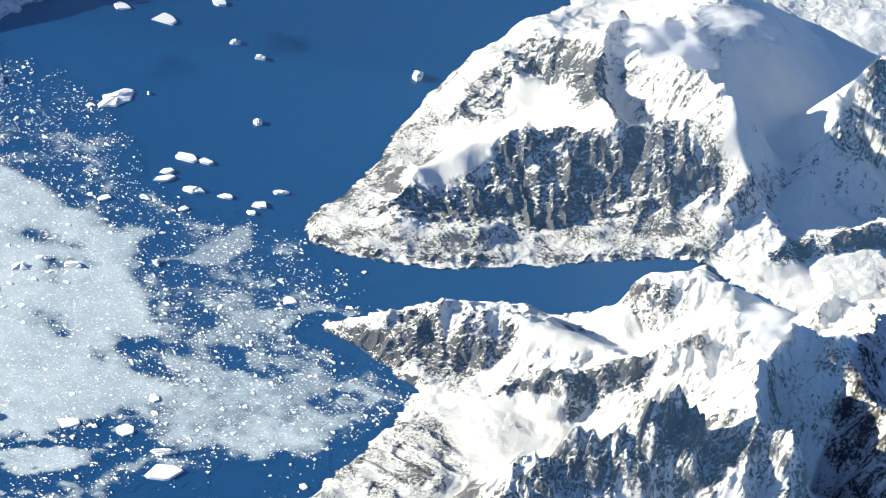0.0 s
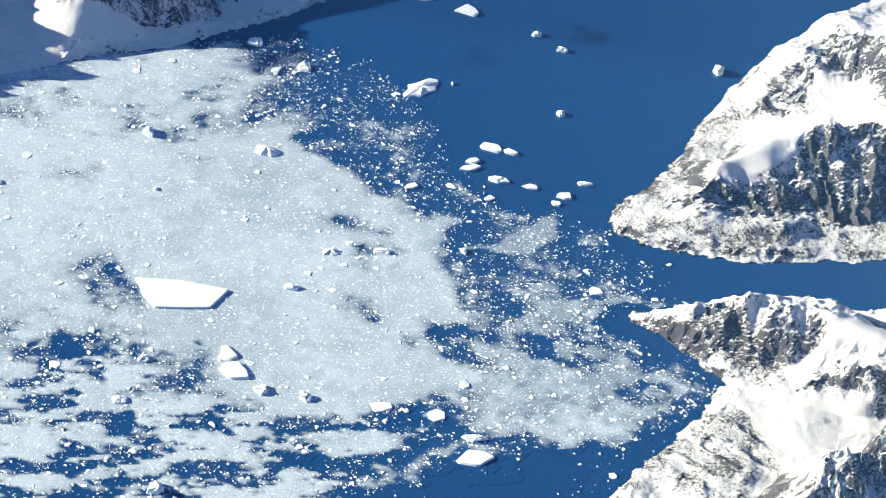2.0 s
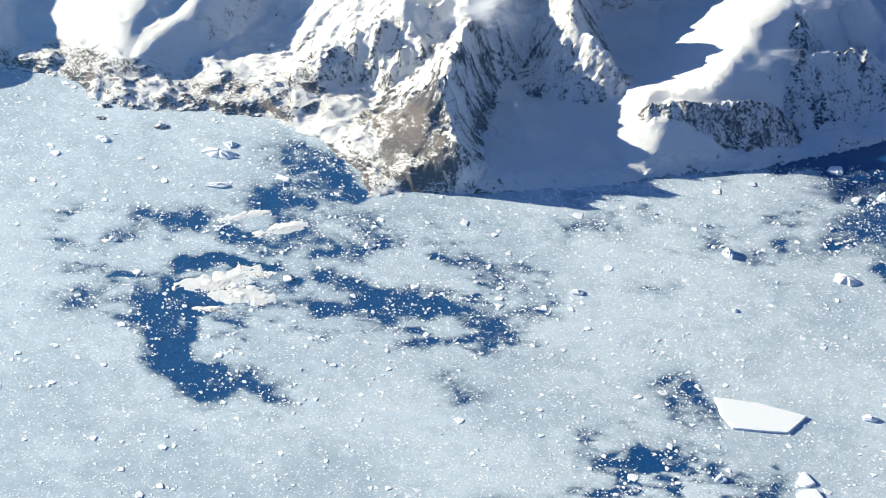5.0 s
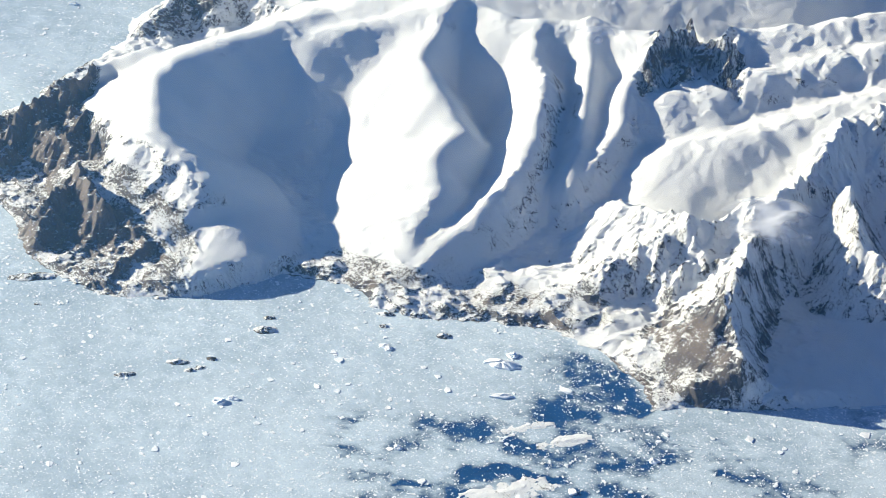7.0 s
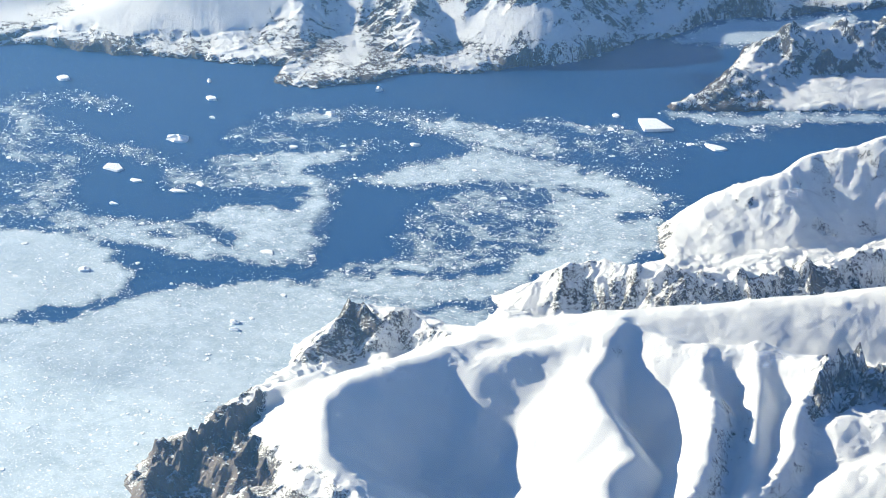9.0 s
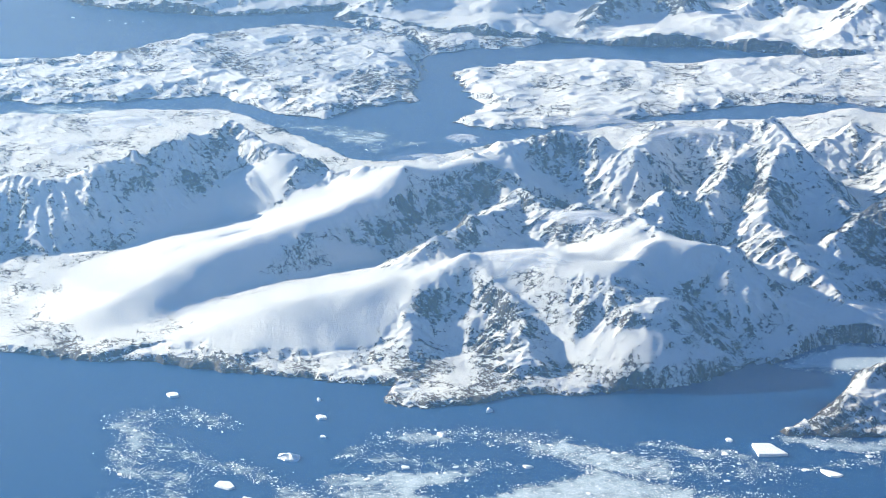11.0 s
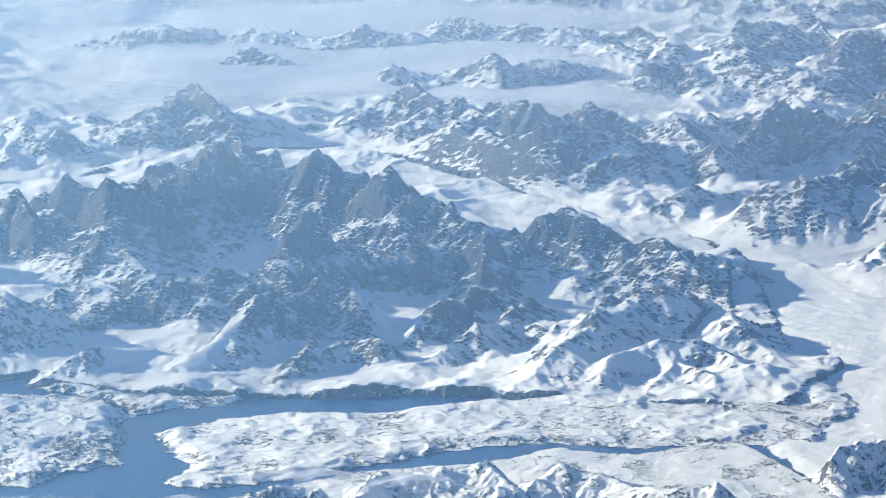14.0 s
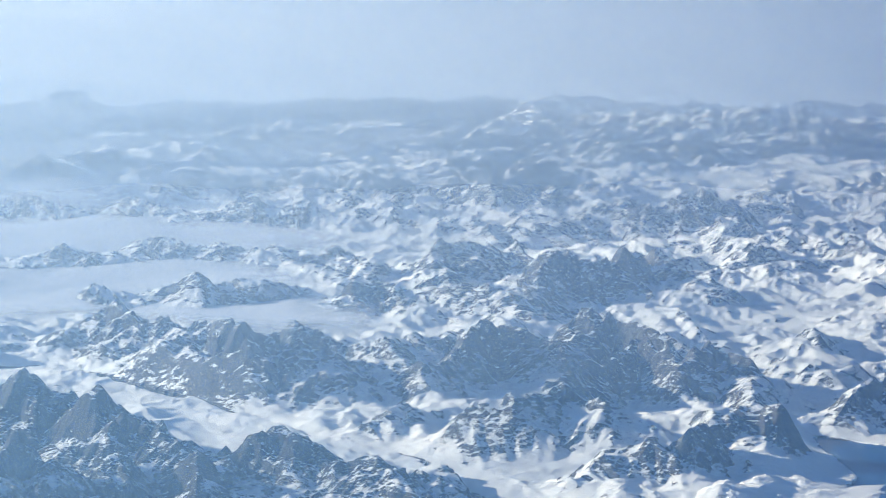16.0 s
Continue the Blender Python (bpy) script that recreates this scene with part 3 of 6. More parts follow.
north_headland.cover([(-132.8, 204.9), (-127.5, 208.6), (-120.6, 213.1), (-114.0, 220.7), (-104.5, 231.7), (-98.8, 238.9), (-93.9, 240.1), (-94.1, 234.1), (-103.5, 224.3), (-113.2, 213.8), (-121.4, 207.5), (-128.1, 204.0)], 0.12, 0.10)
north_headland.cover([(-132.3, 205.9), (-135.3, 226.3), (-135.1, 240.3), (-132.4, 246.2), (-129.7, 240.1), (-131.4, 232.8), (-128.2, 218.3), (-128.6, 210.1)], 0.16, 0.2)
near_peninsula.cover([(-121.3, 192.3), (-114.0, 196.0), (-109.6, 193.6), (-105.1, 190.9), (-109.8, 191.8), (-116.6, 192.2)], 0.16, 0.3)
middle_peninsula.ridge([(-309, 166, 9.5), (-303, 178, 10), (-295, 192, 10.5), (-287, 208, 11), (-279, 226, 12)], 16.0, 22.0, rock=-0.1, crag=0.05, soft=3.0, power=1.0)
middle_peninsula.cover([(-262, 132), (-253, 134), (-245, 142), (-236, 151), (-222, 150), (-218, 148), (-214, 157), (-222, 160), (-234, 159), (-244, 156), (-252, 146), (-262, 139), (-268, 133)], 0.12, 0.08)
far_shore_range = Massif([(-502.2, 125.5), (-484.6, 141.3), (-475.9, 149.2), (-468.4, 157.5), (-461.1, 165.8), (-455, 169.9), (-446.7, 178.7), (-435.4, 188.2), (-427.6, 197.1), (-421.2, 191.8), (-416.2, 194.8), (-411.3, 205.3), (-409.8, 214.4), (-403.8, 225.6), (-397.6, 238.1), (-395.6, 248.6), (-396.3, 258.9), (-394.3, 264.1), (-397.1, 276.5), (-389, 288.2), (-380.5, 310), (-375.9, 336.5), (-390.4, 385.8), (-474.8, 413.7), (-483.4, 387.5), (-501.7, 373.4), (-501, 363.6), (-517.9, 333.5), (-525.6, 305.5), (-527.8, 285.7), (-529.8, 266.5), (-535.9, 258.1), (-543.9, 257), (-565.3, 254.8), (-583.4, 251.3), (-596.3, 233.7), (-606.3, 212.9), (-626.6, 178.2)])
far_shore_range.ridge([(-486.2, 146.9, 0.39), (-485.8, 156.4, 1.56), (-485.1, 168.6, 3.9), (-487.9, 186.7, 6.63), (-489.5, 198.1, 7.8), (-486.7, 213.9, 10.14), (-487.9, 222.8, 10.92), (-492.6, 242.5, 13.26), (-488.9, 257.5, 14.04), (-482.5, 261.2, 13.26)], 31.0, 12.8, flute=0.2, rock=0.02, soft=2, power=1.0, crag=0.16)
far_shore_range.ridge([(-545.5, 150.5, 9.36), (-547.2, 170.7, 10.92), (-538.2, 179.8, 11.7), (-535.5, 196, 13.26), (-534.8, 212.3, 14.82), (-535.6, 224.4, 16.38), (-518.8, 228.7, 14.82), (-506.6, 234.2, 11.7), (-492.6, 242.5, 13.26)], 16.0, 19.2, flute=0.7, rock=0.03, soft=2, power=1.0, crag=0.48)
far_shore_range.ridge([(-465.1, 174.2, 2.34), (-461.1, 191, 5.85), (-457.3, 201.6, 7.02), (-453.4, 212.2, 8.58), (-446.8, 227.9, 10.14), (-444.3, 241.1, 10.92), (-437.3, 248.5, 10.92), (-438.1, 264.6, 12.48)], 30.0, 16.0, flute=0.2, rock=0.04, soft=2, power=1.0, crag=0.16)
far_shore_range.ridge([(-446.8, 227.9, 10.14), (-446.3, 218.2, 7.8), (-441, 210.8, 5.46), (-431, 203, 1.56), (-420.8, 195.3, 0.39)], 8.0, 12.8, flute=0.5, rock=0.12, soft=2, power=1.0, crag=0.48)
far_shore_range.ridge([(-446.8, 227.9, 10.14), (-429.2, 227.9, 7.8), (-421, 223.5, 4.68), (-412.3, 214.9, 0.78)], 9.6, 9.6, flute=0.6, rock=0.12, soft=2, power=1.0, crag=0.48)
far_shore_range.ridge([(-459.9, 223, 9.36), (-462.2, 239.5, 12.48), (-470.5, 256.6, 14.04), (-458.3, 257.3, 13.26), (-442.9, 265.3, 13.26), (-431.8, 265.5, 12.48), (-421.3, 271.5, 10.92), (-408.5, 275.6, 7.02), (-399.3, 282.5, 3.12)], 14.4, 19.2, flute=0.6, rock=0.06, soft=2, power=1.0, crag=0.48)
far_shore_range.ridge([(-438.1, 264.6, 12.48), (-419.4, 260.2, 9.36), (-410, 248.8, 7.02), (-408.1, 242, 4.68), (-407.2, 228.1, 1.56)], 11.2, 11.2, flute=0.6, rock=0.16, soft=2, power=1.0, crag=0.48)
far_shore_range.ridge([(-491.6, 259.3, 14.82), (-490.9, 273.7, 15.6), (-483.8, 283.8, 16.38), (-471.7, 287, 15.6), (-479.4, 302, 17.94), (-471.6, 308.5, 17.16), (-463.9, 318.8, 19.5), (-446.5, 313.1, 16.38), (-429.6, 311.3, 11.7), (-417.5, 310.2, 7.02)], 16.0, 22.4, flute=0.8, rock=0.0, soft=2, power=1.0, crag=0.48)
far_shore_range.ridge([(-442.9, 265.3, 13.26), (-451.3, 283.4, 14.82), (-443.6, 286.3, 14.04), (-456.1, 305.5, 16.38), (-450, 309.7, 17.94), (-431.2, 290.5, 13.26), (-415.2, 287, 9.36), (-400.1, 287.4, 4.68)], 14.4, 17.6, flute=0.8, rock=0.03, soft=2, power=1.0, crag=0.48)
far_shore_range.ridge([(-419.3, 299.3, 10.14), (-421.1, 308.4, 12.48), (-420.9, 317.3, 15.6), (-410, 321.3, 15.6), (-410.1, 337.1, 17.16), (-399.7, 359.4, 15.6)], 14.4, 19.2, flute=1.0, rock=0.12, soft=2, power=1.0, crag=0.48)
far_shore_range.ridge([(-472.2, 339.3, 4.68), (-473.2, 352.1, 8.58), (-460.3, 357.7, 6.24), (-438.9, 348.7, 10.92), (-428.1, 354.8, 14.04)], 12.8, 14.4, flute=0.7, rock=0.06, soft=2, power=1.0, crag=0.48)
far_shore_range.ridge([(-445.8, 229.1, 11), (-438.2, 238.8, 14), (-426.3, 243.8, 14), (-412.9, 246.1, 11.5)], 16.0, 16.0, rock=0.0, soft=4.0, power=0.9, crag=0.22)
far_shore_range.ridge([(-423.9, 248.9, 13), (-427.8, 260.1, 14.5), (-420.1, 271.0, 14.5), (-415.4, 270.3, 12)], 12.0, 14.0, rock=-0.1, soft=3.0, power=0.9, crag=0.1)
sound_headland = Massif([(-381.9, 271.8), (-375.5, 262), (-372.1, 251), (-371.8, 245.1), (-369.1, 244.5), (-363.4, 251.5), (-353.7, 265.5), (-343.1, 280.7), (-348.1, 292.8), (-370.6, 300.4), (-382.7, 292.4), (-383, 282.7)])
sound_headland.ridge([(-369.6, 244.9, 0.48), (-368.8, 254.7, 2), (-371.1, 263.4, 3.6), (-375.3, 271.9, 5.6), (-370.9, 280.9, 7.2), (-364.2, 293.3, 8.8)], 8.4, 10.8, flute=0.5, rock=0.3, crag=0.8)
west_skerry = Massif([(-643.5, 254.2), (-644.8, 273.3), (-638.5, 299.2), (-623.8, 314.8), (-609.3, 321.5), (-593.5, 317.9), (-590.2, 310.4), (-581.4, 306.5), (-564.6, 291.4), (-568.3, 279), (-564.2, 266.7), (-577.7, 259.1), (-597.1, 254.5), (-601.5, 241.1), (-614, 216.8), (-634.4, 196.3), (-659.7, 207.7), (-646.9, 233.2)])
east_lowland = Massif([(-577.7, 311.4), (-579.7, 320.7), (-575.8, 333.9), (-568.3, 348.2), (-554.3, 363.1), (-544.4, 383.1), (-539.3, 394.1), (-518.8, 422.1), (-497.5, 469.2), (-469.5, 458.7), (-456.8, 423.8), (-486.5, 390.5), (-504.9, 376.4), (-515.5, 358.3), (-521.1, 336.2), (-525.8, 315.7), (-535.9, 296.4), (-547.4, 289.7), (-551.2, 302.3), (-564.4, 306.5)])
narrow_skerry = Massif([(-634.4, 310.9), (-632.6, 320.5), (-618.8, 326), (-604.1, 341.5), (-584.4, 349.4), (-585.6, 341.1), (-591.5, 329), (-593.2, 315.9), (-600.2, 317.1), (-610.2, 320.3), (-623.8, 314.8)])
great_range = Massif([(-694.4, 261.2), (-685.3, 262.5), (-675.5, 269.5), (-654.8, 287.7), (-646.6, 305.9), (-642.1, 318.4), (-635.8, 311.7), (-625.9, 316.2), (-604.9, 327.5), (-588.4, 343.1), (-573.7, 359.8), (-555.1, 382.6), (-541.8, 392.4), (-536.9, 395.3), (-525.3, 404.4), (-500.9, 421), (-481, 441.9), (-494.6, 481.2), (-514.4, 481.1), (-576.8, 535.9), (-613.2, 555.6), (-664.1, 555.9), (-743.6, 564.9), (-810.9, 569.1), (-842.1, 513.5), (-849, 468.3), (-840.3, 415.7), (-798.6, 328.5), (-825.8, 208.7), (-764.9, 237.3), (-743.9, 281.4), (-737.9, 289.5), (-710.4, 280.8)])
frozen_fjord = Massif([(-572.5, 529.6), (-548.3, 563.3), (-488.5, 632.6), (-369.6, 449.2), (-424.8, 392.4), (-474.2, 419), (-490.2, 456.9), (-526, 489.1)])
frozen_fjord.ridge([(-433.7, 394.9, 4), (-435.7, 405.2, 8), (-434.1, 411.4, 9), (-431.8, 418.5, 10), (-417.3, 415.4, 10), (-404.3, 411.2, 6)], 9.0, 10.0, flute=0.6, rock=0.1)
great_range.ridge([(-691.1, 260.4, 0.92), (-695.4, 273.3, 5.52), (-688.1, 285.5, 9.2), (-696.4, 301.2, 14.72), (-685.5, 311.4, 13.8)], 18.6, 21.7, rock=0.02, soft=0.8, power=1.0)
great_range.ridge([(-676.5, 266.6, 1.38), (-677.2, 291.9, 7.36), (-674.4, 312.1, 11.96), (-672.9, 331.8, 14.0)], 18.6, 24.8, flute=0.8, rock=0.02, soft=0.8, power=1.0)
far_shore_range.cover([(-479.8, 154.6), (-466.1, 171.5), (-455.1, 177.8), (-440.3, 200.5), (-430.7, 195.8), (-450.4, 175.2), (-474.4, 151.9)], 0.12, 0.5, 2.0)
far_shore_range.cover([(-425.3, 197.4), (-431.1, 203.6), (-420.8, 200.8), (-415.7, 203.8), (-416.5, 196.8), (-421.8, 192.0)], 0.15, 0.6, 2.0)
far_shore_range.cover([(-446.2, 212.1), (-443.7, 222.3), (-436.0, 227.8), (-426.4, 227.8), (-420.7, 226.4), (-411.5, 217.4), (-418.8, 213.4), (-431.2, 214.0), (-434.6, 221.5), (-441.0, 213.9)], 0.05, 0.6, 2.0)
far_shore_range.cover([(-428.3, 237.2), (-416.9, 250.6), (-405.4, 241.9), (-414.5, 232.6)], 0.12, 0.5, 2.0)
far_shore_range.cover([(-428.1, 252.1), (-432.6, 281.4), (-406.3, 277.3), (-399.0, 262.9), (-400.1, 241.9)], 0.08, 0.5, 2.0)
far_shore_range.cover([(-486.8, 158.1), (-499.3, 202.5), (-507.4, 225.2), (-497.6, 237.7), (-488.4, 240.5), (-484.7, 224.1), (-483.4, 207.0), (-478.6, 190.9), (-476.9, 171.0), (-477.5, 160.2)], -0.35, 0.06, 2.0)
far_shore_range.cover([(-465.4, 174.9), (-472.8, 200.6), (-450.6, 213.6), (-445.3, 215.4), (-446.5, 205.7), (-443.5, 201.2), (-454.7, 177.7)], -0.3, 0.08, 2.0)
far_shore_range.cover([(-444.8, 228.5), (-453.6, 249.5), (-435.3, 250.5), (-427.1, 251.4), (-418.5, 250.4), (-428.4, 238.6), (-436.8, 235.0)], -0.35, 0.06, 2.0)
far_shore_range.cover([(-431.8, 252.1), (-432.4, 262.2), (-434.3, 282.7), (-422.5, 264.6), (-416.7, 257.3)], -0.3, 0.1, 2.0)
far_shore_range.cover([(-491.0, 160.1), (-502.0, 190.6), (-513.7, 210.4), (-508.5, 221.6), (-515.3, 230.0), (-523.4, 216.1), (-517.5, 192.0), (-510.7, 171.5)], -0.3, 0.06, 2.0)
far_shore_range.cover([(-483.6, 211.2), (-485.8, 224.8), (-488.6, 237.8), (-488.0, 251.6), (-482.6, 262.6), (-477.7, 265.0), (-479.9, 254.8), (-481.6, 240.2), (-478.9, 225.9)], 0.14, 0.6, 2.0)
far_shore_range.cover([(-421.5, 309.5), (-419.6, 316.8), (-412.5, 316.7), (-407.3, 305.0), (-416.7, 300.8)], 0.2, 0.9, 2.0)
great_range.ridge([(-720.1, 394.2, 13.2), (-730.6, 405.9, 17.6), (-736.8, 425.6, 19.0), (-746.0, 439.0, 20.5), (-743.6, 457.9, 21.9), (-743.2, 474.0, 22.7), (-738.5, 484.8, 24.2), (-719.8, 481.7, 21.9), (-706.1, 482.3, 21.2), (-693.5, 483.7, 21.2), (-673.9, 478.8, 19.7), (-662.0, 484.9, 19.0), (-645.1, 486.1, 17.6), (-631.0, 487.3, 16.0), (-626.5, 502.1, 15.3), (-612.7, 505.5, 14.6), (-593.6, 508.0, 12.4), (-578.4, 506.7, 10.3), (-573.7, 521.2, 9.6), (-564.6, 523.6, 6.6)], 26.0, 36.0, flute=1.0, rock=0.1, power=1.0, crag=0.85)
great_range.ridge([(-691.8, 314.7, 6.6), (-691.4, 325.7, 8.0), (-684.5, 338.4, 9.6), (-685.3, 352.5, 10.3), (-677.7, 361.1, 10.3), (-683.3, 375.0, 12.4), (-670.2, 377.9, 11.7), (-661.5, 385.7, 11.7), (-653.9, 390.3, 12.4), (-650.9, 404.5, 13.9), (-654.8, 416.1, 16.0), (-656.1, 427.9, 17.6), (-645.8, 428.1, 16.0), (-645.5, 443.1, 15.3), (-646.4, 452.8, 15.3)], 16.0, 22.0, flute=0.9, rock=0.1, power=1.0, crag=0.8)
great_range.ridge([(-613.3, 341.5, 2.2), (-616.0, 352.0, 5.1), (-615.8, 361.6, 7.3), (-620.5, 373.0, 10.3), (-624.0, 383.6, 11.7), (-621.9, 393.1, 12.4), (-623.5, 403.5, 13.2), (-613.2, 407.6, 13.2)], 13.0, 15.0, flute=0.5, rock=0.03, power=1.0, crag=0.5)
great_range.ridge([(-595.2, 378.5, 3.7), (-595.9, 383.0, 5.1), (-595.2, 388.5, 6.6), (-587.5, 394.1, 8.0)], 8.0, 10.0, flute=0.5, rock=0.05, power=1.0, crag=0.5)
great_range.ridge([(-588.0, 408.8, 5.9), (-596.1, 422.1, 9.6), (-595.9, 434.8, 11.0), (-611.5, 454.5, 14.6), (-629.2, 474.0, 17.6)], 10.0, 14.0, flute=0.8, rock=0.08, power=1.0, crag=0.9)
great_range.ridge([(-574.6, 405.3, 5.1), (-575.0, 416.0, 7.3), (-576.6, 427.9, 9.6), (-585.2, 446.7, 11.0)], 9.0, 12.0, flute=0.6, rock=0.05, power=1.0, crag=0.6)
great_range.ridge([(-537.4, 390.0, 0.8), (-540.2, 402.6, 3.4), (-543.2, 419.7, 6.8), (-547.7, 434.5, 9.3), (-552.5, 445.7, 11.0), (-553.8, 460.2, 13.6), (-547.7, 469.7, 13.6), (-542.7, 480.3, 11.9), (-525.2, 470.6, 7.6), (-510.3, 467.9, 3.4)], 16.0, 20.0, flute=0.5, rock=0, power=1.0, crag=0.5)
great_range.ridge([(-525.6, 415.0, 2.7), (-531.5, 429.1, 6.3), (-530.9, 441.3, 7.2), (-524.9, 448.1, 7.2), (-519.9, 453.7, 7.2), (-505.9, 451.9, 3.6), (-487.0, 445.1, 0.9)], 12.0, 14.0, flute=0.4, rock=-0.02, power=1.0, crag=0.5)
great_range.ridge([(-514.9, 427.1, 2.7), (-521.1, 442.1, 4.5), (-505.6, 440.7, 3.6)], 8.0, 9.0, flute=0.3, rock=0, power=1.0, crag=0.5)
great_range.ridge([(-631.5, 311.2, 1.8), (-633.4, 321.6, 4.5), (-632.9, 328.7, 7.2), (-632.7, 337.7, 6.3), (-628.3, 349.6, 4.5)], 9.0, 11.0, flute=0.3, rock=0.05, power=1.0, crag=0.5)
great_range.ridge([(-762.1, 393.1, 16.9), (-759.3, 380.1, 11.7), (-752.5, 365.2, 6.6), (-753.5, 353.5, 4.4)], 10.0, 16.0, flute=0.2, rock=-0.1, power=1.0, crag=0.25)
great_range.ridge([(-762.1, 393.1, 16.9), (-745.6, 388.2, 13.2), (-737.7, 404.1, 11.7), (-730.6, 405.9, 17.6)], 12.0, 14.0, flute=0.7, rock=0.08, power=1.0, crag=0.6)
great_range.ridge([(-810.1, 373.2, 14.6), (-803.7, 392.9, 14.6), (-800.9, 404.2, 12.4), (-780.0, 412.9, 14.6), (-771.4, 422.7, 11.7), (-757.1, 426.3, 11.7)], 14.0, 18.0, flute=0.8, rock=0.1, power=1.0, crag=0.8)
great_range.ridge([(-581.6, 350.4, 1.4), (-590.9, 367.3, 5.6), (-599.3, 381.8, 7.0)], 6.0, 8.0, flute=0.5, rock=0.08, power=1.0, crag=0.7)
great_range.ridge([(-769.9, 439.8, 13.2), (-771.1, 454.7, 16.0), (-761.8, 462.0, 17.6), (-754.0, 470.3, 19.0)], 9.0, 12.0, flute=0.8, rock=0.1, power=1.0, crag=1.0)
great_range.ridge([(-571.7, 438.4, 8.7), (-564.8, 444.8, 7.3), (-564.2, 450.8, 9.6), (-572.3, 472.1, 12.4)], 8.0, 12.0, flute=0.6, rock=0.08, power=1.0, crag=0.7)
great_range.cover([(-614.9, 415.1), (-607.4, 430.0), (-590.5, 411.0), (-595.6, 400.9)], -0.35, 0.1, 2.5)
great_range.cover([(-749.9, 361.5), (-757.1, 380.7), (-740.4, 367.9), (-724.0, 347.5), (-751.7, 352.4)], -0.4, 0.08, 2.5)
great_range.cover([(-615.5, 343.1), (-616.9, 362.3), (-626.7, 385.7), (-618.2, 371.1), (-608.1, 351.8)], -0.3, 0.1, 2.5)
great_range.cover([(-545.5, 434.5), (-550.0, 472.1), (-525.3, 466.3), (-518.2, 439.0), (-527.7, 421.2)], -0.12, 0.4, 2.5)
great_range.cover([(-635.3, 337.5), (-628.6, 349.7), (-613.1, 340.4), (-622.1, 330.2)], -0.35, 0.08, 2.5)
great_range.ridge([(-764.7, 288.3, 4), (-768.6, 305.8, 9), (-761.8, 315.9, 11), (-765.3, 331.6, 13), (-771.0, 344.8, 14), (-765.3, 353.7, 12)], 12.0, 22.0, flute=0.8, rock=0.14, power=1.0, crag=0.9)
great_range.ridge([(-716.8, 291.7, 6), (-715.8, 300.6, 9), (-712.9, 310.2, 11), (-706.6, 321.6, 9)], 8.0, 12.0, flute=0.8, rock=0.1, power=1.0, crag=0.7)
great_range.ridge([(-746.1, 305.4, 7), (-739.6, 317.3, 10), (-742.1, 329.6, 15), (-732.9, 332.9, 9)], 8.0, 14.0, flute=0.8, rock=0.12, power=1.0, crag=0.9)
inland_ranges = Massif([(-825.2, 343), (-854.9, 402.3), (-849, 468.3), (-842.1, 513.5), (-810.9, 569.1), (-743.6, 564.9), (-664.1, 555.9), (-613.2, 555.6), (-576.8, 535.9), (-563.9, 532.3), (-541.5, 539.7), (-501.3, 555.5), (-487.5, 603.5), (-499.5, 634.9), (-522.5, 654), (-539.7, 670.3), (-515.5, 676.5), (-479.8, 699.3), (-799.4, 1238.8), (-1015.5, 1025.9), (-1178.8, 850), (-1297.9, 718)])
skyline_ranges = Massif([(-771.9, 1190.8), (-1186.2, 1914), (-1246.8, 1850.7), (-1503.1, 1582.8), (-1744.5, 1316.5), (-1902.2, 1131.5), (-1252.5, 705.5), (-1143.4, 820.8), (-984.7, 990.7)])
inland_ranges.calm.append([(-613.8, 530), (-644.8, 584.9), (-653.4, 635.2), (-646.2, 666.7), (-610.4, 674.7), (-522.6, 568.4), (-568, 525.9)])
inland_ranges.calm.append([(-941.7, 489.2), (-862.9, 618.2), (-766.9, 667.4), (-753.3, 711.4), (-773.7, 741.3), (-826.1, 756.8), (-894.3, 799.9), (-911.4, 872.4), (-958.9, 899.5), (-1043.8, 896.1), (-1140.9, 917.8), (-1325.6, 735.7)])
inland_ranges.ridge([(-882.4, 506.8, 7.2), (-866.1, 524.2, 14.4), (-864.5, 536.6, 19.8), (-840.9, 537.1, 18), (-814.8, 537, 28.8), (-812.8, 547.1, 23.4), (-793.3, 555.1, 21.6), (-781.5, 564, 25.2), (-763.7, 570.2, 24.3), (-756.1, 577, 24.3), (-729, 571, 21.6), (-715.7, 574.8, 19.8), (-715.5, 588.4, 19.8), (-706.1, 597.4, 25.2), (-694.3, 600.9, 19.8), (-693.7, 623.5, 14.4)], 23.0, 29.9, flute=1.6, rock=0.05)
inland_ranges.ridge([(-729, 571, 21.6), (-703.1, 551.7, 16.2), (-681.3, 542.5, 5.4)], 16.1, 18.4, flute=1.4, rock=0.2)
inland_ranges.ridge([(-781.5, 564, 25.2), (-765.2, 546.9, 16.2), (-761.1, 529.9, 7.2)], 16.1, 16.1, flute=1.6, rock=0.05)
inland_ranges.ridge([(-763.7, 570.2, 24.3), (-724.7, 558.7, 18), (-720.3, 543.8, 9), (-724.1, 531.4, 4.5)], 16.1, 16.1, flute=1.4, rock=0.15)
inland_ranges.ridge([(-865.1, 480, 12.6), (-852.6, 486.4, 14.4), (-835.4, 486.5, 12.6), (-809.7, 490.1, 12.6), (-776.6, 489.7, 14.4)], 11.5, 13.8, flute=1.6, rock=0.05)
inland_ranges.ridge([(-654.8, 543.8, 2.7), (-650.4, 549.9, 9), (-649.7, 557.3, 12.6), (-645.2, 571.5, 9), (-648.8, 586.4, 10.8)], 11.5, 13.8, flute=1.6, rock=0.05)
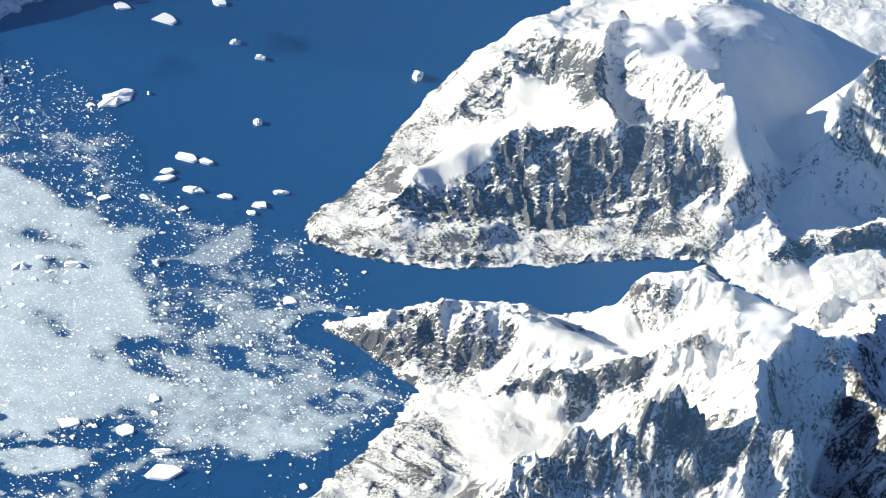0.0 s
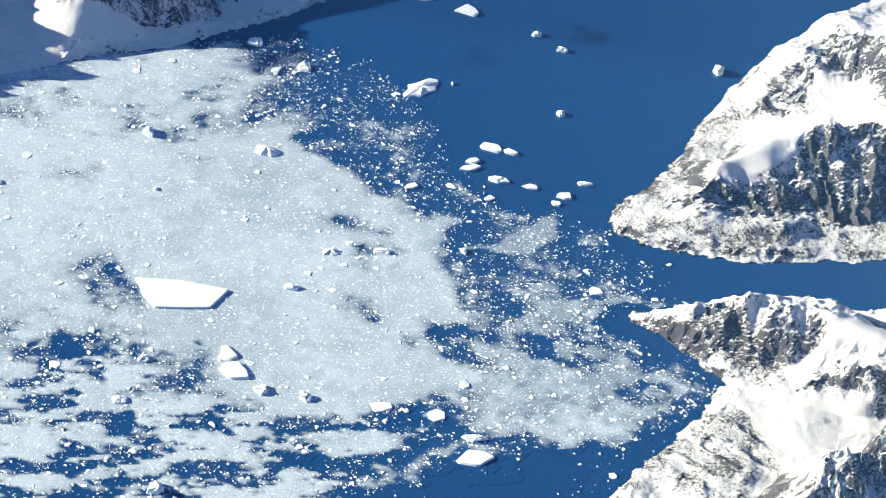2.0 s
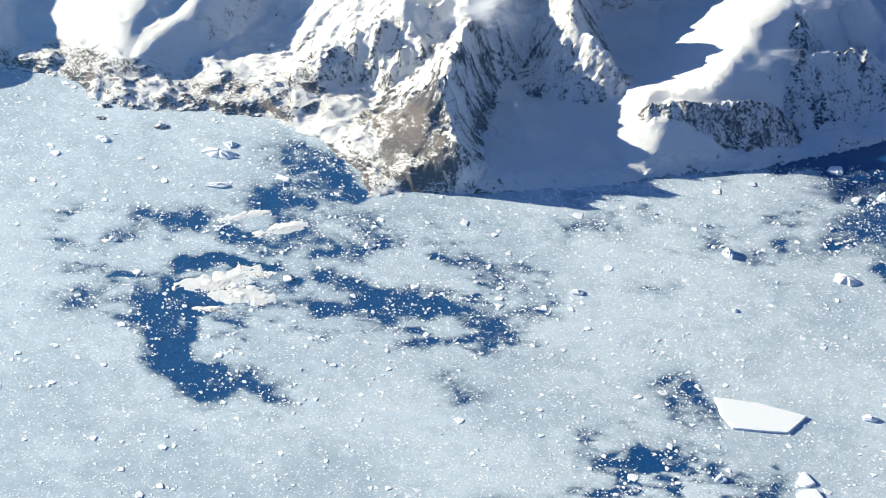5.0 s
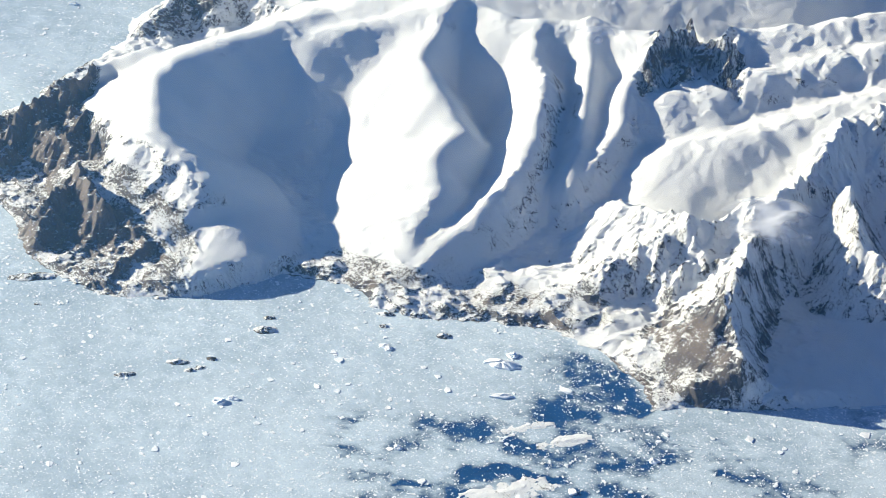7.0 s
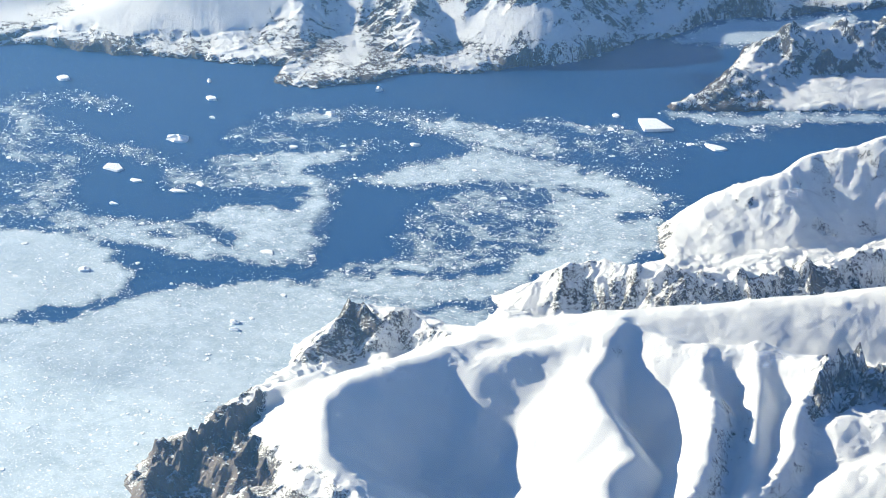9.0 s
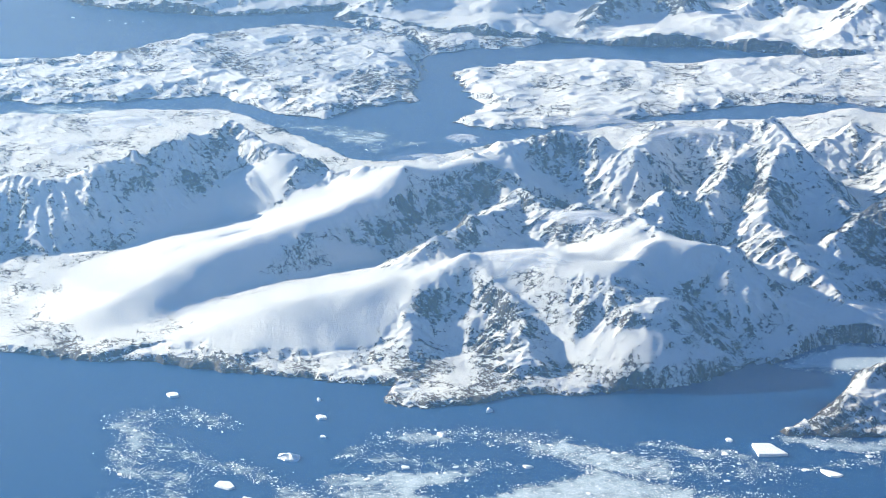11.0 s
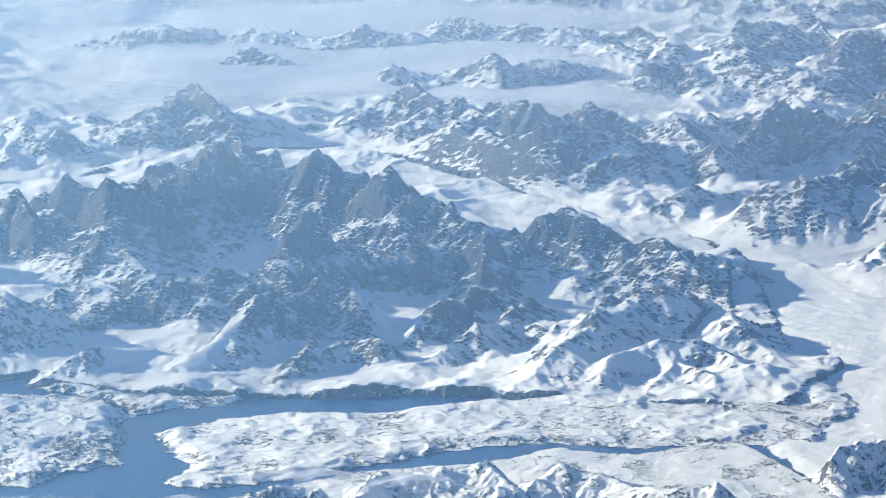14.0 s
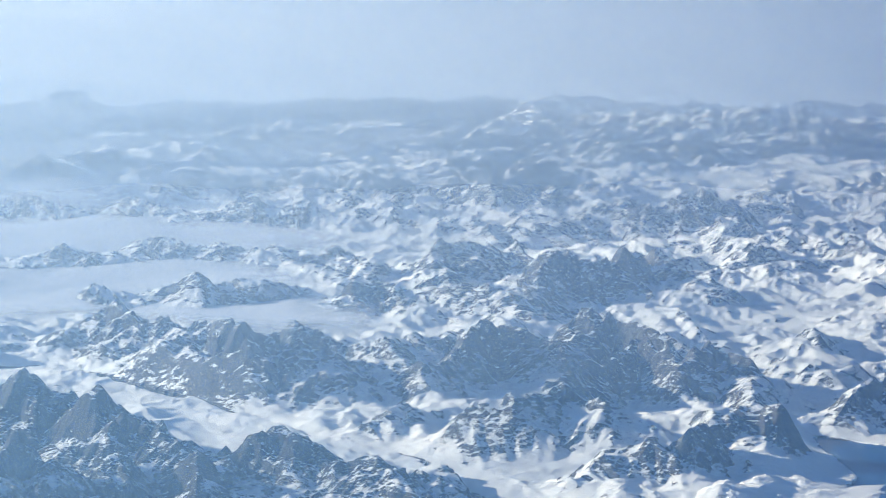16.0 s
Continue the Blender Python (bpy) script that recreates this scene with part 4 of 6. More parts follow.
inland_ranges.ridge([(-617.8, 531.7, 5.4), (-615.4, 539.5, 10.8), (-606.3, 542.6, 8.1), (-596, 541.8, 2.7)], 9.2, 11.5, rock=0.25)
inland_ranges.ridge([(-619.1, 556.7, 7.2), (-613, 568.8, 12.6), (-606.8, 581, 17.1), (-598.9, 588.5, 18), (-595.4, 604.1, 21.6), (-578.7, 606.6, 16.2), (-566.5, 616.7, 10.8)], 18.4, 27.6, rock=0.03, crag=0.4, soft=1.5, flute=0.8)
inland_ranges.ridge([(-549.9, 551.5, 3.6), (-548.8, 566.2, 9), (-542.2, 576.9, 12.6), (-537.3, 601.6, 16.2)], 13.8, 16.1, flute=0.8, rock=0.08)
inland_ranges.ridge([(-713.7, 644.9, 12.6), (-670.2, 618.4, 14.4), (-673.7, 643.2, 16.2), (-678.6, 670.5, 19.8), (-654.3, 676.2, 18), (-653.4, 707.6, 19.8), (-624.5, 703.1, 18)], 18.4, 20.7, flute=1.6, rock=0.05)
inland_ranges.ridge([(-611.1, 614.4, 12.6), (-617.1, 649.5, 18), (-620.5, 676.4, 21.6), (-595.8, 669.8, 18), (-600.1, 695.8, 21.6), (-582.1, 694.6, 16.2)], 16.1, 20.7, flute=1.2, rock=0.08)
inland_ranges.ridge([(-543, 610.2, 9), (-542.7, 628, 16.2), (-529.9, 634.8, 18), (-522.2, 640.1, 7.2)], 16.1, 18.4, flute=0.9, rock=0.1)
inland_ranges.ridge([(-552.6, 556.3, 2.7), (-551.5, 571.5, 10.8), (-541.3, 581, 14.4), (-528.1, 583.6, 9)], 13.8, 16.1, flute=0.9, rock=0.12)
inland_ranges.ridge([(-537.1, 662.8, 2.7), (-536.4, 685, 12.6), (-538.6, 712.2, 19.8), (-526.5, 741, 25.2)], 18.4, 18.4, flute=1.0, rock=0.04)
skyline_ranges.ridge([(-1370.6, 963.8, 7.7), (-1334.7, 1023.9, 11), (-1325.9, 1063.1, 12.1), (-1304.9, 1106.9, 12.1), (-1305.7, 1143, 11), (-1265.8, 1165.1, 14.3), (-1246.8, 1203.6, 16.5), (-1225.7, 1229.8, 15.4), (-1202.8, 1248.5, 16.5), (-1186.6, 1275.3, 18.7), (-1148.8, 1270.1, 15.4), (-1118.2, 1296.3, 12.1), (-1072.3, 1320, 12.1), (-1024.3, 1345.6, 16.5), (-997, 1369.1, 14.3), (-949.9, 1394.5, 14.3)], 60.0, 60.0, flute=2.5)
skyline_ranges.ridge([(-1251.8, 1042.5, 7.7), (-1212.7, 1076.4, 9.9), (-1190, 1127.4, 11), (-1131.2, 1145.4, 11), (-1093.8, 1175.7, 9.9), (-1068.2, 1198.5, 14.3), (-1027.3, 1229.7, 11), (-988.4, 1263.3, 13.2), (-934.4, 1304.7, 14.3), (-894.9, 1337.1, 13.2)], 50.0, 50.0, flute=2.5)
inland_ranges.ridge([(-959.1, 613.0, 5), (-962.3, 636.9, 10), (-943.3, 646.4, 8), (-923.5, 651.7, 4)], 23.0, 27.0, flute=1.6, rock=0.04, power=1.0, crag=0.7)
inland_ranges.ridge([(-888.6, 645.5, 6), (-883.8, 650.8, 13), (-872.5, 661.0, 12), (-864.1, 678.7, 13), (-848.5, 680.2, 17), (-842.6, 690.6, 13), (-833.7, 704.8, 10), (-832.0, 729.9, 8)], 22.0, 26.0, flute=1.5, rock=0.04, power=1.0, crag=0.7)
inland_ranges.ridge([(-969.9, 684.0, 8), (-965.8, 700.4, 12), (-955.3, 711.3, 10), (-939.8, 721.3, 13), (-944.5, 742.7, 15), (-927.3, 751.1, 14), (-909.5, 762.2, 13), (-895.5, 766.1, 13), (-892.9, 785.2, 14), (-871.7, 788.7, 12), (-847.8, 785.3, 10)], 24.0, 29.0, flute=1.7, rock=0.04, power=1.0, crag=0.7)
inland_ranges.ridge([(-1061.1, 629.8, 6), (-1035.5, 649.0, 9), (-1022.3, 670.9, 9), (-1001.1, 676.8, 8), (-988.8, 689.8, 9)], 24.0, 29.0, flute=1.7, rock=0.04, power=1.0, crag=0.7)
inland_ranges.ridge([(-1141.0, 744.2, 7), (-1117.1, 751.1, 12), (-1105.1, 770.2, 9), (-1087.8, 788.9, 10), (-1073.9, 795.8, 12), (-1055.3, 809.4, 8), (-1053.1, 830.3, 13), (-1026.6, 829.0, 10), (-1020.6, 850.5, 13), (-996.4, 862.4, 12), (-973.1, 878.7, 11)], 27.0, 32.0, flute=1.9, rock=0.04, power=1.0, crag=0.7)
skyline_ranges.ridge([(-1201.8, 855.6, 7), (-1202.8, 876.7, 11), (-1183.7, 889.2, 12), (-1184.0, 910.2, 13), (-1166.0, 923.6, 10), (-1140.0, 933.9, 9)], 30.0, 36.0, flute=2.1, rock=0.04, power=1.0, crag=0.7)
inland_ranges.ridge([(-1088.2, 885.9, 8), (-1090.0, 908.2, 13), (-1086.5, 925.8, 13), (-1059.6, 929.1, 12), (-1044.7, 961.2, 13), (-1008.8, 958.2, 12), (-990.8, 978.1, 13), (-982.2, 999.8, 16), (-934.4, 971.2, 13), (-966.8, 1037.2, 15), (-939.0, 1045.8, 12)], 28.0, 33.0, flute=2.0, rock=0.04, power=1.0, crag=0.7)
inland_ranges.ridge([(-824.3, 796.2, 10), (-832.5, 812.8, 12), (-820.4, 825.5, 13), (-810.4, 840.7, 16), (-798.6, 838.2, 10)], 23.0, 28.0, flute=1.6, rock=0.04, power=1.0, crag=0.7)
inland_ranges.ridge([(-805.5, 692.9, 5), (-800.9, 707.9, 10), (-796.8, 730.5, 14), (-783.1, 741.3, 17), (-765.5, 744.1, 14), (-750.1, 754.3, 14), (-743.0, 769.0, 18), (-752.2, 800.3, 20), (-736.3, 818.0, 20), (-733.7, 841.8, 18), (-703.7, 839.8, 18)], 21.0, 26.0, flute=1.5, rock=0.04, power=1.0, crag=0.7)
inland_ranges.ridge([(-855.5, 902.9, 13), (-850.4, 921.9, 14), (-853.9, 956.6, 16), (-832.5, 964.3, 15), (-812.7, 1005.8, 15)], 26.0, 31.0, flute=1.8, rock=0.04, power=1.0, crag=0.7)
inland_ranges.ridge([(-819.6, 573.6, 10), (-822.4, 593.0, 14), (-813.4, 602.4, 16), (-791.8, 600.4, 16), (-786.3, 606.8, 16), (-768.9, 605.0, 14), (-758.0, 609.0, 14), (-754.7, 623.5, 14), (-740.4, 632.9, 16), (-726.3, 636.5, 12), (-715.0, 645.7, 10), (-713.4, 659.4, 12), (-709.8, 674.3, 15), (-695.9, 680.8, 18), (-690.0, 690.1, 17), (-678.3, 695.6, 16), (-667.9, 712.7, 17)], 19.0, 23.0, flute=1.4, rock=0.04, power=1.0, crag=0.7)
skyline_ranges.ridge([(-1054.4, 1011.8, 10), (-1041.9, 1049.2, 12), (-1043.2, 1109.3, 14), (-1046.9, 1165.0, 15), (-998.7, 1156.8, 13), (-972.7, 1212.7, 13)], 32.0, 38.0, flute=2.2, rock=0.04, power=1.0, crag=0.7)

# ---- the land ----
LAND = [
    (north_headland, "headland", 0.29, near_rock, dict(smooth_shade=False, crisp=0.9, beach=2.0, seed=1, stony=0.04, thin=0.24, carve=0.13, alp=0.4, gully=3.6, fuse=8.0, rough=0.8), "snow-covered rocky headland with fluted cliffs beside the fjord"),
    (near_peninsula, "peninsula", 0.26, near_rock, dict(smooth_shade=False, crisp=0.9, beach=2.0, seed=2, stony=0.02, rough=0.8, carve=0.14, alp=0.4, gully=3.6, fuse=8.0), "snowy peninsula with dark rock scarps and a gravelly glacier"),
    (middle_peninsula, "mountain_peninsula", 0.33, cliff_rock, dict(smooth_shade=False, crisp=0.9, beach=2.2, seed=3, low=1.0, stony=0.0, thin=0.08, alp=0.4, rough=0.9, carve=0.15, furrow=1.4, gully=3.4, fuse=8.0, bumps=4.0), "snow-domed peninsula with brown cliffs above the pack ice"),
    (far_shore_range, "mountain_range", 0.55, mid_rock, dict(smooth_shade=False, crisp=0.9, beach=1.6, seed=4, fuse=6.0, gully=4.5, warp=1.4, rough=0.8, carve=0.13, stony=0.13, thin=0.24, alp=0.4, jag=1.6, bumps=13, low=1.0), "white ridged mountain range along the sound"),
    (sound_headland, "headland", 0.45, mid_rock, dict(beach=1.6, seed=5, gully=6.0, warp=1.3), "small snowy headland with dark rock across the sound"),
    (west_skerry, "skerry", 0.6, low_rock, dict(smooth_shade=False, beach=5.0, seed=6, jag=3.0, thin=0.55, low=1.7, rough=1.6, bumps=9), "low knobbly snow-dusted rock island"),
    (east_lowland, "lowland", 0.7, low_rock, dict(smooth_shade=False, beach=5.0, seed=7, jag=3.0, thin=0.46, low=1.5, rough=1.4, bumps=12), "low flat snowfield with scattered rock knolls"),
    (narrow_skerry, "skerry", 0.6, low_rock, dict(smooth_shade=False, beach=4.0, seed=8, jag=3.0, thin=0.5, low=1.6, rough=1.2, bumps=8), "narrow low snowy island in the strait"),
    (frozen_fjord, "lowland", 0.9, low_rock, dict(smooth_shade=False, beach=6.0, seed=12, jag=3.0, thin=0.12, low=0.6, rough=0.5, bumps=14, warp=1.6), "snowed-in fjord arm with low white knolls"),
    (great_range, "mountain_range", 0.8, shade_rock, dict(smooth_shade=False, beach=2.0, seed=9, gully=4.4, wild=6.0, stony=0.28, crisp=0.4, rough=1.5, carve=0.14, jag=2.0, warp=1.8, bumps=27, alp=0.75, low=1.2), "shaded jagged mountain range with snowy couloirs"),
    (inland_ranges, "mountain_range", 1.14, far_rock, dict(smooth_shade=False, beach=22.0, seed=10, gully=6.0, wild=16.0, stony=0.19, carve=0.14, crisp=0.6, warp=2.0, bumps=30, rough=1.1, alp=0.95, low=2.0, thin=0.0), "ranks of snowy peaks rising from valley fog"),
    (skyline_ranges, "mountain_range", 2.4, far_rock, dict(smooth_shade=False, beach=40.0, seed=11, gully=16.0, wild=14.0, stony=0.26, carve=0.14, warp=3.0, bumps=44, rough=1.4, alp=0.9, low=2.0, thin=0.0), "distant snowy peaks along the hazy skyline"),
]
for massif, name, cell, mat, more, label in LAND:
    tagged(massif.build(name, cell, mat, **more), label, name.replace("_", " "), kind="structure")

# ---- the sea: one sheet of water, and the ice that drifts on it ----
DEEP, DEEPER = (0.007, 0.064, 0.190), (0.005, 0.052, 0.162)
sea_water, t, b = material("sea_water")
t.links.new(blend(t, fine(t, 0.02, 4), DEEP, DEEPER), b.inputs["Base Color"])
b.inputs["Roughness"].default_value = 0.3
bump = node(t, "ShaderNodeBump", Strength=0.15, Distance=0.05, Height=fine(t, 3.0, 4))
t.links.new(bump.outputs[0], b.inputs["Normal"])
k = 5200.0
corners = np.array([[-k, -k, 0], [k, -k, 0], [k, k, 0], [-k, k, 0]], float)
tagged(link_mesh("water", corners, np.array([[0, 1, 2, 3]]), sea_water), "deep blue calm sea water", "sea", kind="structure")


class Drift:
    """How thickly brash ice lies on a patch of sea, from 0 to 1."""

    def __init__(self, x0, y0, x1, y1, cell, seed):
        self.cols, self.rows = int((x1 - x0) / cell) + 1, int((y1 - y0) / cell) + 1
        self.x0, self.y0, self.cell = x0, y0, cell
        self.X, self.Y = np.meshgrid(x0 + cell * np.arange(self.cols), y0 + cell * np.arange(self.rows))
        X, Y = self.X, self.Y
        self.wx = X + 5.0 * (fbm(X / 9, Y / 9, 6, seed, 0.6) - 0.5) + 2.6 * (fbm(X / 1.8, Y / 1.8, 3, seed + 5) - 0.5)
        self.wy = Y + 5.0 * (fbm(X / 9, Y / 9, 6, seed + 9, 0.6) - 0.5) + 2.6 * (fbm(X / 1.8, Y / 1.8, 3, seed + 7) - 0.5)
        self.D, self.E = np.zeros_like(X), np.zeros_like(X)

    def box(self, pts, reach):
        q = np.array(pts)
        i0, i1 = np.searchsorted(self.Y[:, 0], (q[:, 1].min() - reach, q[:, 1].max() + reach))
        j0, j1 = np.searchsorted(self.X[0], (q[:, 0].min() - reach, q[:, 0].max() + reach))
        return np.s_[i0:i1, j0:j1] if i1 > i0 and j1 > j0 else None

    def put(self, box, mask, value):
        self.D[box] += (value - self.D[box]) * mask

    def area(self, pts, value, soft):
        box = self.box(pts, 4 + soft)
        if box:
            soft = 1.7 * soft + 0.7
            mask = smooth(-soft, soft, inside(self.wx[box], self.wy[box], pts))
            self.E[box] = np.maximum(self.E[box], mask)
            self.put(box, mask, value)

    def line(self, pts, width, value, soft):
        box = self.box(pts, 5 + width + soft)
        if box:
            d = to_line(self.wx[box], self.wy[box], pts)[0]
            self.put(box, 1 - smooth(0.5 * width - 0.7 * soft - 0.3, 0.5 * width + 1.6 * soft + 0.6, d), value)


    def leads(self, pts, share, size, depth, least):
        """Streaky patches of open water, drawn out along the drift, over a share of the area."""
        box = self.box(pts, 6)
        if box:
            X, Y = self.X[box], self.Y[box]
            a, b = (0.73 * X + 0.68 * Y) / (2.3 * size), (-0.68 * X + 0.73 * Y) / size
            streak = fbm(a + 0.6 * fbm(b, a, 3, 71), b, 6, 73, 0.68)
            level = np.quantile(streak, 1 - share)
            mask = smooth(-2.0, 2.0, inside(self.wx[box], self.wy[box], pts)) * smooth(level - 0.07, level + 0.06, streak)
            self.D[box] += (least - self.D[box]) * depth * mask


drifts = [Drift(-480, 60, -95, 300, 0.5, 3), Drift(-720, 200, -400, 620, 0.9, 13)]


def ice_area(pts, value, soft):
    for drift in drifts:
        drift.area(pts, value, soft)


def ice_line(pts, width, value, soft):
    for drift in drifts:
        drift.line(pts, width, value, soft)


def ice_leads(pts, share, size, depth, least):
    for drift in drifts:
        drift.leads(pts, share, size, depth, least)


ice_area([(-187.3, 197.6), (-183.3, 194.8), (-178.9, 192.8), (-176.6, 188.7), (-173.1, 191.7), (-170.9, 191.4), (-169.8, 186.4), (-165.1, 189.2), (-161, 189.8), (-157.5, 188.9), (-154.2, 190.3), (-152, 188.9), (-149, 190.6), (-145.5, 193.3), (-144.5, 189.5), (-143.5, 186.2), (-140.5, 183.6), (-136.5, 180.8), (-133.5, 179.2), (-132.3, 175.7), (-128.6, 174.3), (-122, 181.5), (-116.6, 180.8), (-110.2, 178.6), (-112.9, 171.8), (-118.3, 168.5), (-122, 163.2), (-125.7, 157.9), (-126.1, 148.9), (-126.8, 131.6), (-145.2, 100.8), (-191.7, 68.2), (-220.9, 57.9), (-327.6, 35.2), (-372.7, 68.4), (-339, 68.3), (-384.6, 78.8), (-384, 97.4), (-371.2, 110.7), (-367.1, 118.4), (-367.6, 131.8), (-364.6, 140.4), (-361.4, 149), (-352.9, 157.6), (-344.8, 161), (-338.4, 165.3), (-327.9, 175.3), (-310.8, 158.7), (-304.8, 124.9), (-254.2, 146.9), (-262.9, 149), (-221.4, 154.3), (-212.1, 160.6), (-204.1, 172.8), (-196.9, 185.9)], 0.93, 0.8)
ice_area([(-411.1, 109.8), (-400.6, 125.4), (-392.7, 132.9), (-382.9, 137.1), (-374.8, 136.8), (-369.4, 132.6), (-370.3, 120.1), (-372.3, 111.2), (-381.6, 96.3)], 0.95, 0.6)
ice_area([(-178.4, 188.0), (-183.4, 197.6), (-180.5, 204.2), (-166.4, 202.3), (-160.8, 196.9), (-154.1, 194.5), (-144.9, 196.4), (-140.7, 200.0), (-132.5, 201.8), (-126.9, 199.0), (-121.3, 201.8), (-121.3, 194.9), (-123.4, 190.0), (-123.6, 185.8), (-117.0, 185.8), (-110.8, 190.7), (-105.6, 189.5), (-106.0, 184.0), (-108.5, 176.6), (-119.5, 168.1), (-127.5, 173.9), (-133.2, 174.7), (-134.2, 179.0), (-140.6, 183.6), (-143.5, 193.5), (-153.5, 190.6), (-160.9, 190.6), (-170.3, 188.6)], 0.36, 0.5)
ice_leads([(-178.4, 188.0), (-183.4, 197.6), (-180.5, 204.2), (-166.4, 202.3), (-160.8, 196.9), (-154.1, 194.5), (-144.9, 196.4), (-140.7, 200.0), (-132.5, 201.8), (-126.9, 199.0), (-121.3, 201.8), (-121.3, 194.9), (-123.4, 190.0), (-123.6, 185.8), (-117.0, 185.8), (-110.8, 190.7), (-105.6, 189.5), (-106.0, 184.0), (-108.5, 176.6), (-119.5, 168.1), (-127.5, 173.9), (-133.2, 174.7), (-134.2, 179.0), (-140.6, 183.6), (-143.5, 193.5), (-153.5, 190.6), (-160.9, 190.6), (-170.3, 188.6)], 0.40, 2.0, 0.75, 0.26)
ice_area([(-131.2, 175.4), (-127.2, 180.8), (-122.7, 181.4), (-116.1, 180.3), (-110.7, 180.6), (-107.4, 183.8), (-108.9, 176.2), (-115.6, 168.3), (-119.8, 165.4), (-124.9, 162.7), (-130.7, 161.8), (-127.6, 170.0)], 0.70, 0.4)
ice_leads([(-169.3, 138.2), (-168.0, 146.8), (-160.9, 147.9), (-152.6, 153.3), (-147.2, 148.5), (-153.4, 141.4), (-161.3, 135.0)], 0.35, 2.0, 0.8, 0.2)
ice_leads([(-166.8, 105.3), (-168.7, 111.6), (-168.2, 122.5), (-165.5, 130.2), (-165.2, 138.7), (-164.5, 145.1), (-158.5, 146.5), (-147.6, 148.1), (-134.4, 155.1), (-135.2, 158.9), (-128.1, 164.2), (-119.7, 170.6), (-103.8, 150.7), (-156.8, 91.0)], 0.50, 2.4, 0.85, 0.08)
ice_area([(-126.7, 179.7), (-124.6, 182.8), (-116.0, 183.5), (-110.5, 185.8), (-114.2, 182.1), (-117.4, 182.1)], 0.03, 0.2)
ice_area([(-122.5, 186.6), (-118.9, 189.4), (-110.8, 190.7), (-113.6, 187.9), (-117.8, 186.9)], 0.05, 0.2)
ice_area([(-112.1, 168.8), (-108.0, 175.9), (-107.1, 182.3), (-105.4, 190.4), (-104.4, 171.1), (-103.1, 165.4), (-106.7, 161.9)], 0.05, 0.3)
ice_line([(-173.1, 200.2), (-169.6, 200.6), (-164.0, 200.7), (-161.3, 196.4), (-157.2, 194.4), (-154.5, 194.1)], 0.5, 0.62, 0.3)
ice_line([(-164.0, 200.7), (-161.7, 200.7), (-159.0, 200.3)], 0.35, 0.5, 0.3)
ice_line([(-154.5, 194.1), (-150.5, 195.5), (-146.1, 196.8)], 0.35, 0.5, 0.3)
ice_line([(-123.1, 186.9), (-124.0, 190.7), (-121.7, 194.3), (-117.5, 197.6), (-114.9, 198.6)], 0.45, 0.6, 0.3)
ice_line([(-122.5, 185.5), (-119.0, 186.4), (-116.0, 185.5), (-113.0, 185.9), (-108.7, 187.7)], 0.7, 0.5, 0.5)
ice_line([(-125.6, 150.1), (-122.3, 155.7), (-120.9, 161.8), (-117.3, 165.4)], 0.8, 0.6, 0.5)
ice_line([(-182.7, 196.8), (-179.2, 200.5), (-174.6, 201.9), (-165.6, 201.4)], 4.0, 0.24, 1.5)
ice_line([(-128.7, 172.9), (-134.2, 174.5), (-134.9, 171.3)], 0.5, 0.2, 0.8)
ice_line([(-182, 202.1), (-174.8, 199.5), (-168.8, 202.4), (-159.7, 200.6)], 1.2, 0.22, 1.4)
ice_line([(-184.1, 199), (-176.8, 197.4), (-171.5, 194.8), (-162.7, 197.5), (-155.5, 195.6), (-149.1, 194.5), (-144.2, 195)], 1.8, 0.33, 1.6)
ice_line([(-133.5, 174.6), (-132.4, 176.4)], 0.8, 0.1, 0.5)
ice_line([(-179, 183.2), (-175.8, 188)], 1.5, 0.42, 1.4)
ice_line([(-168.8, 152.4), (-165.6, 153)], 1.6, 0.34, 2.2)
ice_line([(-157, 147.9), (-155.9, 148.7)], 1.0, 0.2, 1.2)
ice_line([(-152, 149.3), (-150.5, 149)], 1.0, 0.25, 1.6)
ice_line([(-169.8, 108.8), (-168.3, 117.2), (-167.5, 123.9)], 1.4, 0.5, 2.6)
ice_line([(-165.5, 117.2), (-166.6, 119.8)], 0.7, 0.2, 1.0)
ice_line([(-169.4, 98.5), (-167.9, 103.4), (-162.7, 108.3)], 1.5, 0.05, 0.8)
ice_line([(-155.4, 179.7), (-150.8, 183.3)], 0.5, 0.5, 1.0)
ice_line([(-149.4, 177.5), (-147, 180.9)], 0.5, 0.5, 1.0)
ice_line([(-144.8, 171.7), (-143.1, 172.2)], 0.5, 0.5, 1.0)
ice_line([(-184.7, 163.4), (-183.4, 164)], 0.5, 0.5, 1.0)
ice_line([(-204.2, 147.3), (-199.6, 149.7), (-195.5, 150.7)], 0.9, 0.42, 1.6)
ice_line([(-190.4, 148.8), (-189.5, 150.8)], 0.9, 0.42, 1.6)
ice_line([(-186.1, 163.6), (-183.3, 164.6)], 0.9, 0.42, 1.6)
ice_line([(-189.1, 133.5), (-182.3, 132.9)], 0.9, 0.42, 1.6)
ice_line([(-227.4, 107.4), (-224.9, 111.4)], 0.9, 0.42, 1.6)
ice_line([(-232.8, 117.7), (-232.3, 119.1)], 0.9, 0.42, 1.6)
ice_line([(-198.8, 164), (-195.3, 168.4)], 0.9, 0.42, 1.6)
ice_line([(-169.7, 155.1), (-165.8, 152.3)], 0.9, 0.42, 1.6)
ice_line([(-211.9, 130), (-216.7, 128.1), (-221.3, 124.7), (-223, 120.8)], 1.5, 0.0, 0.5)
ice_line([(-219.9, 119.5), (-215.6, 118.3), (-216, 120.3)], 2.2, 0.02, 0.8)
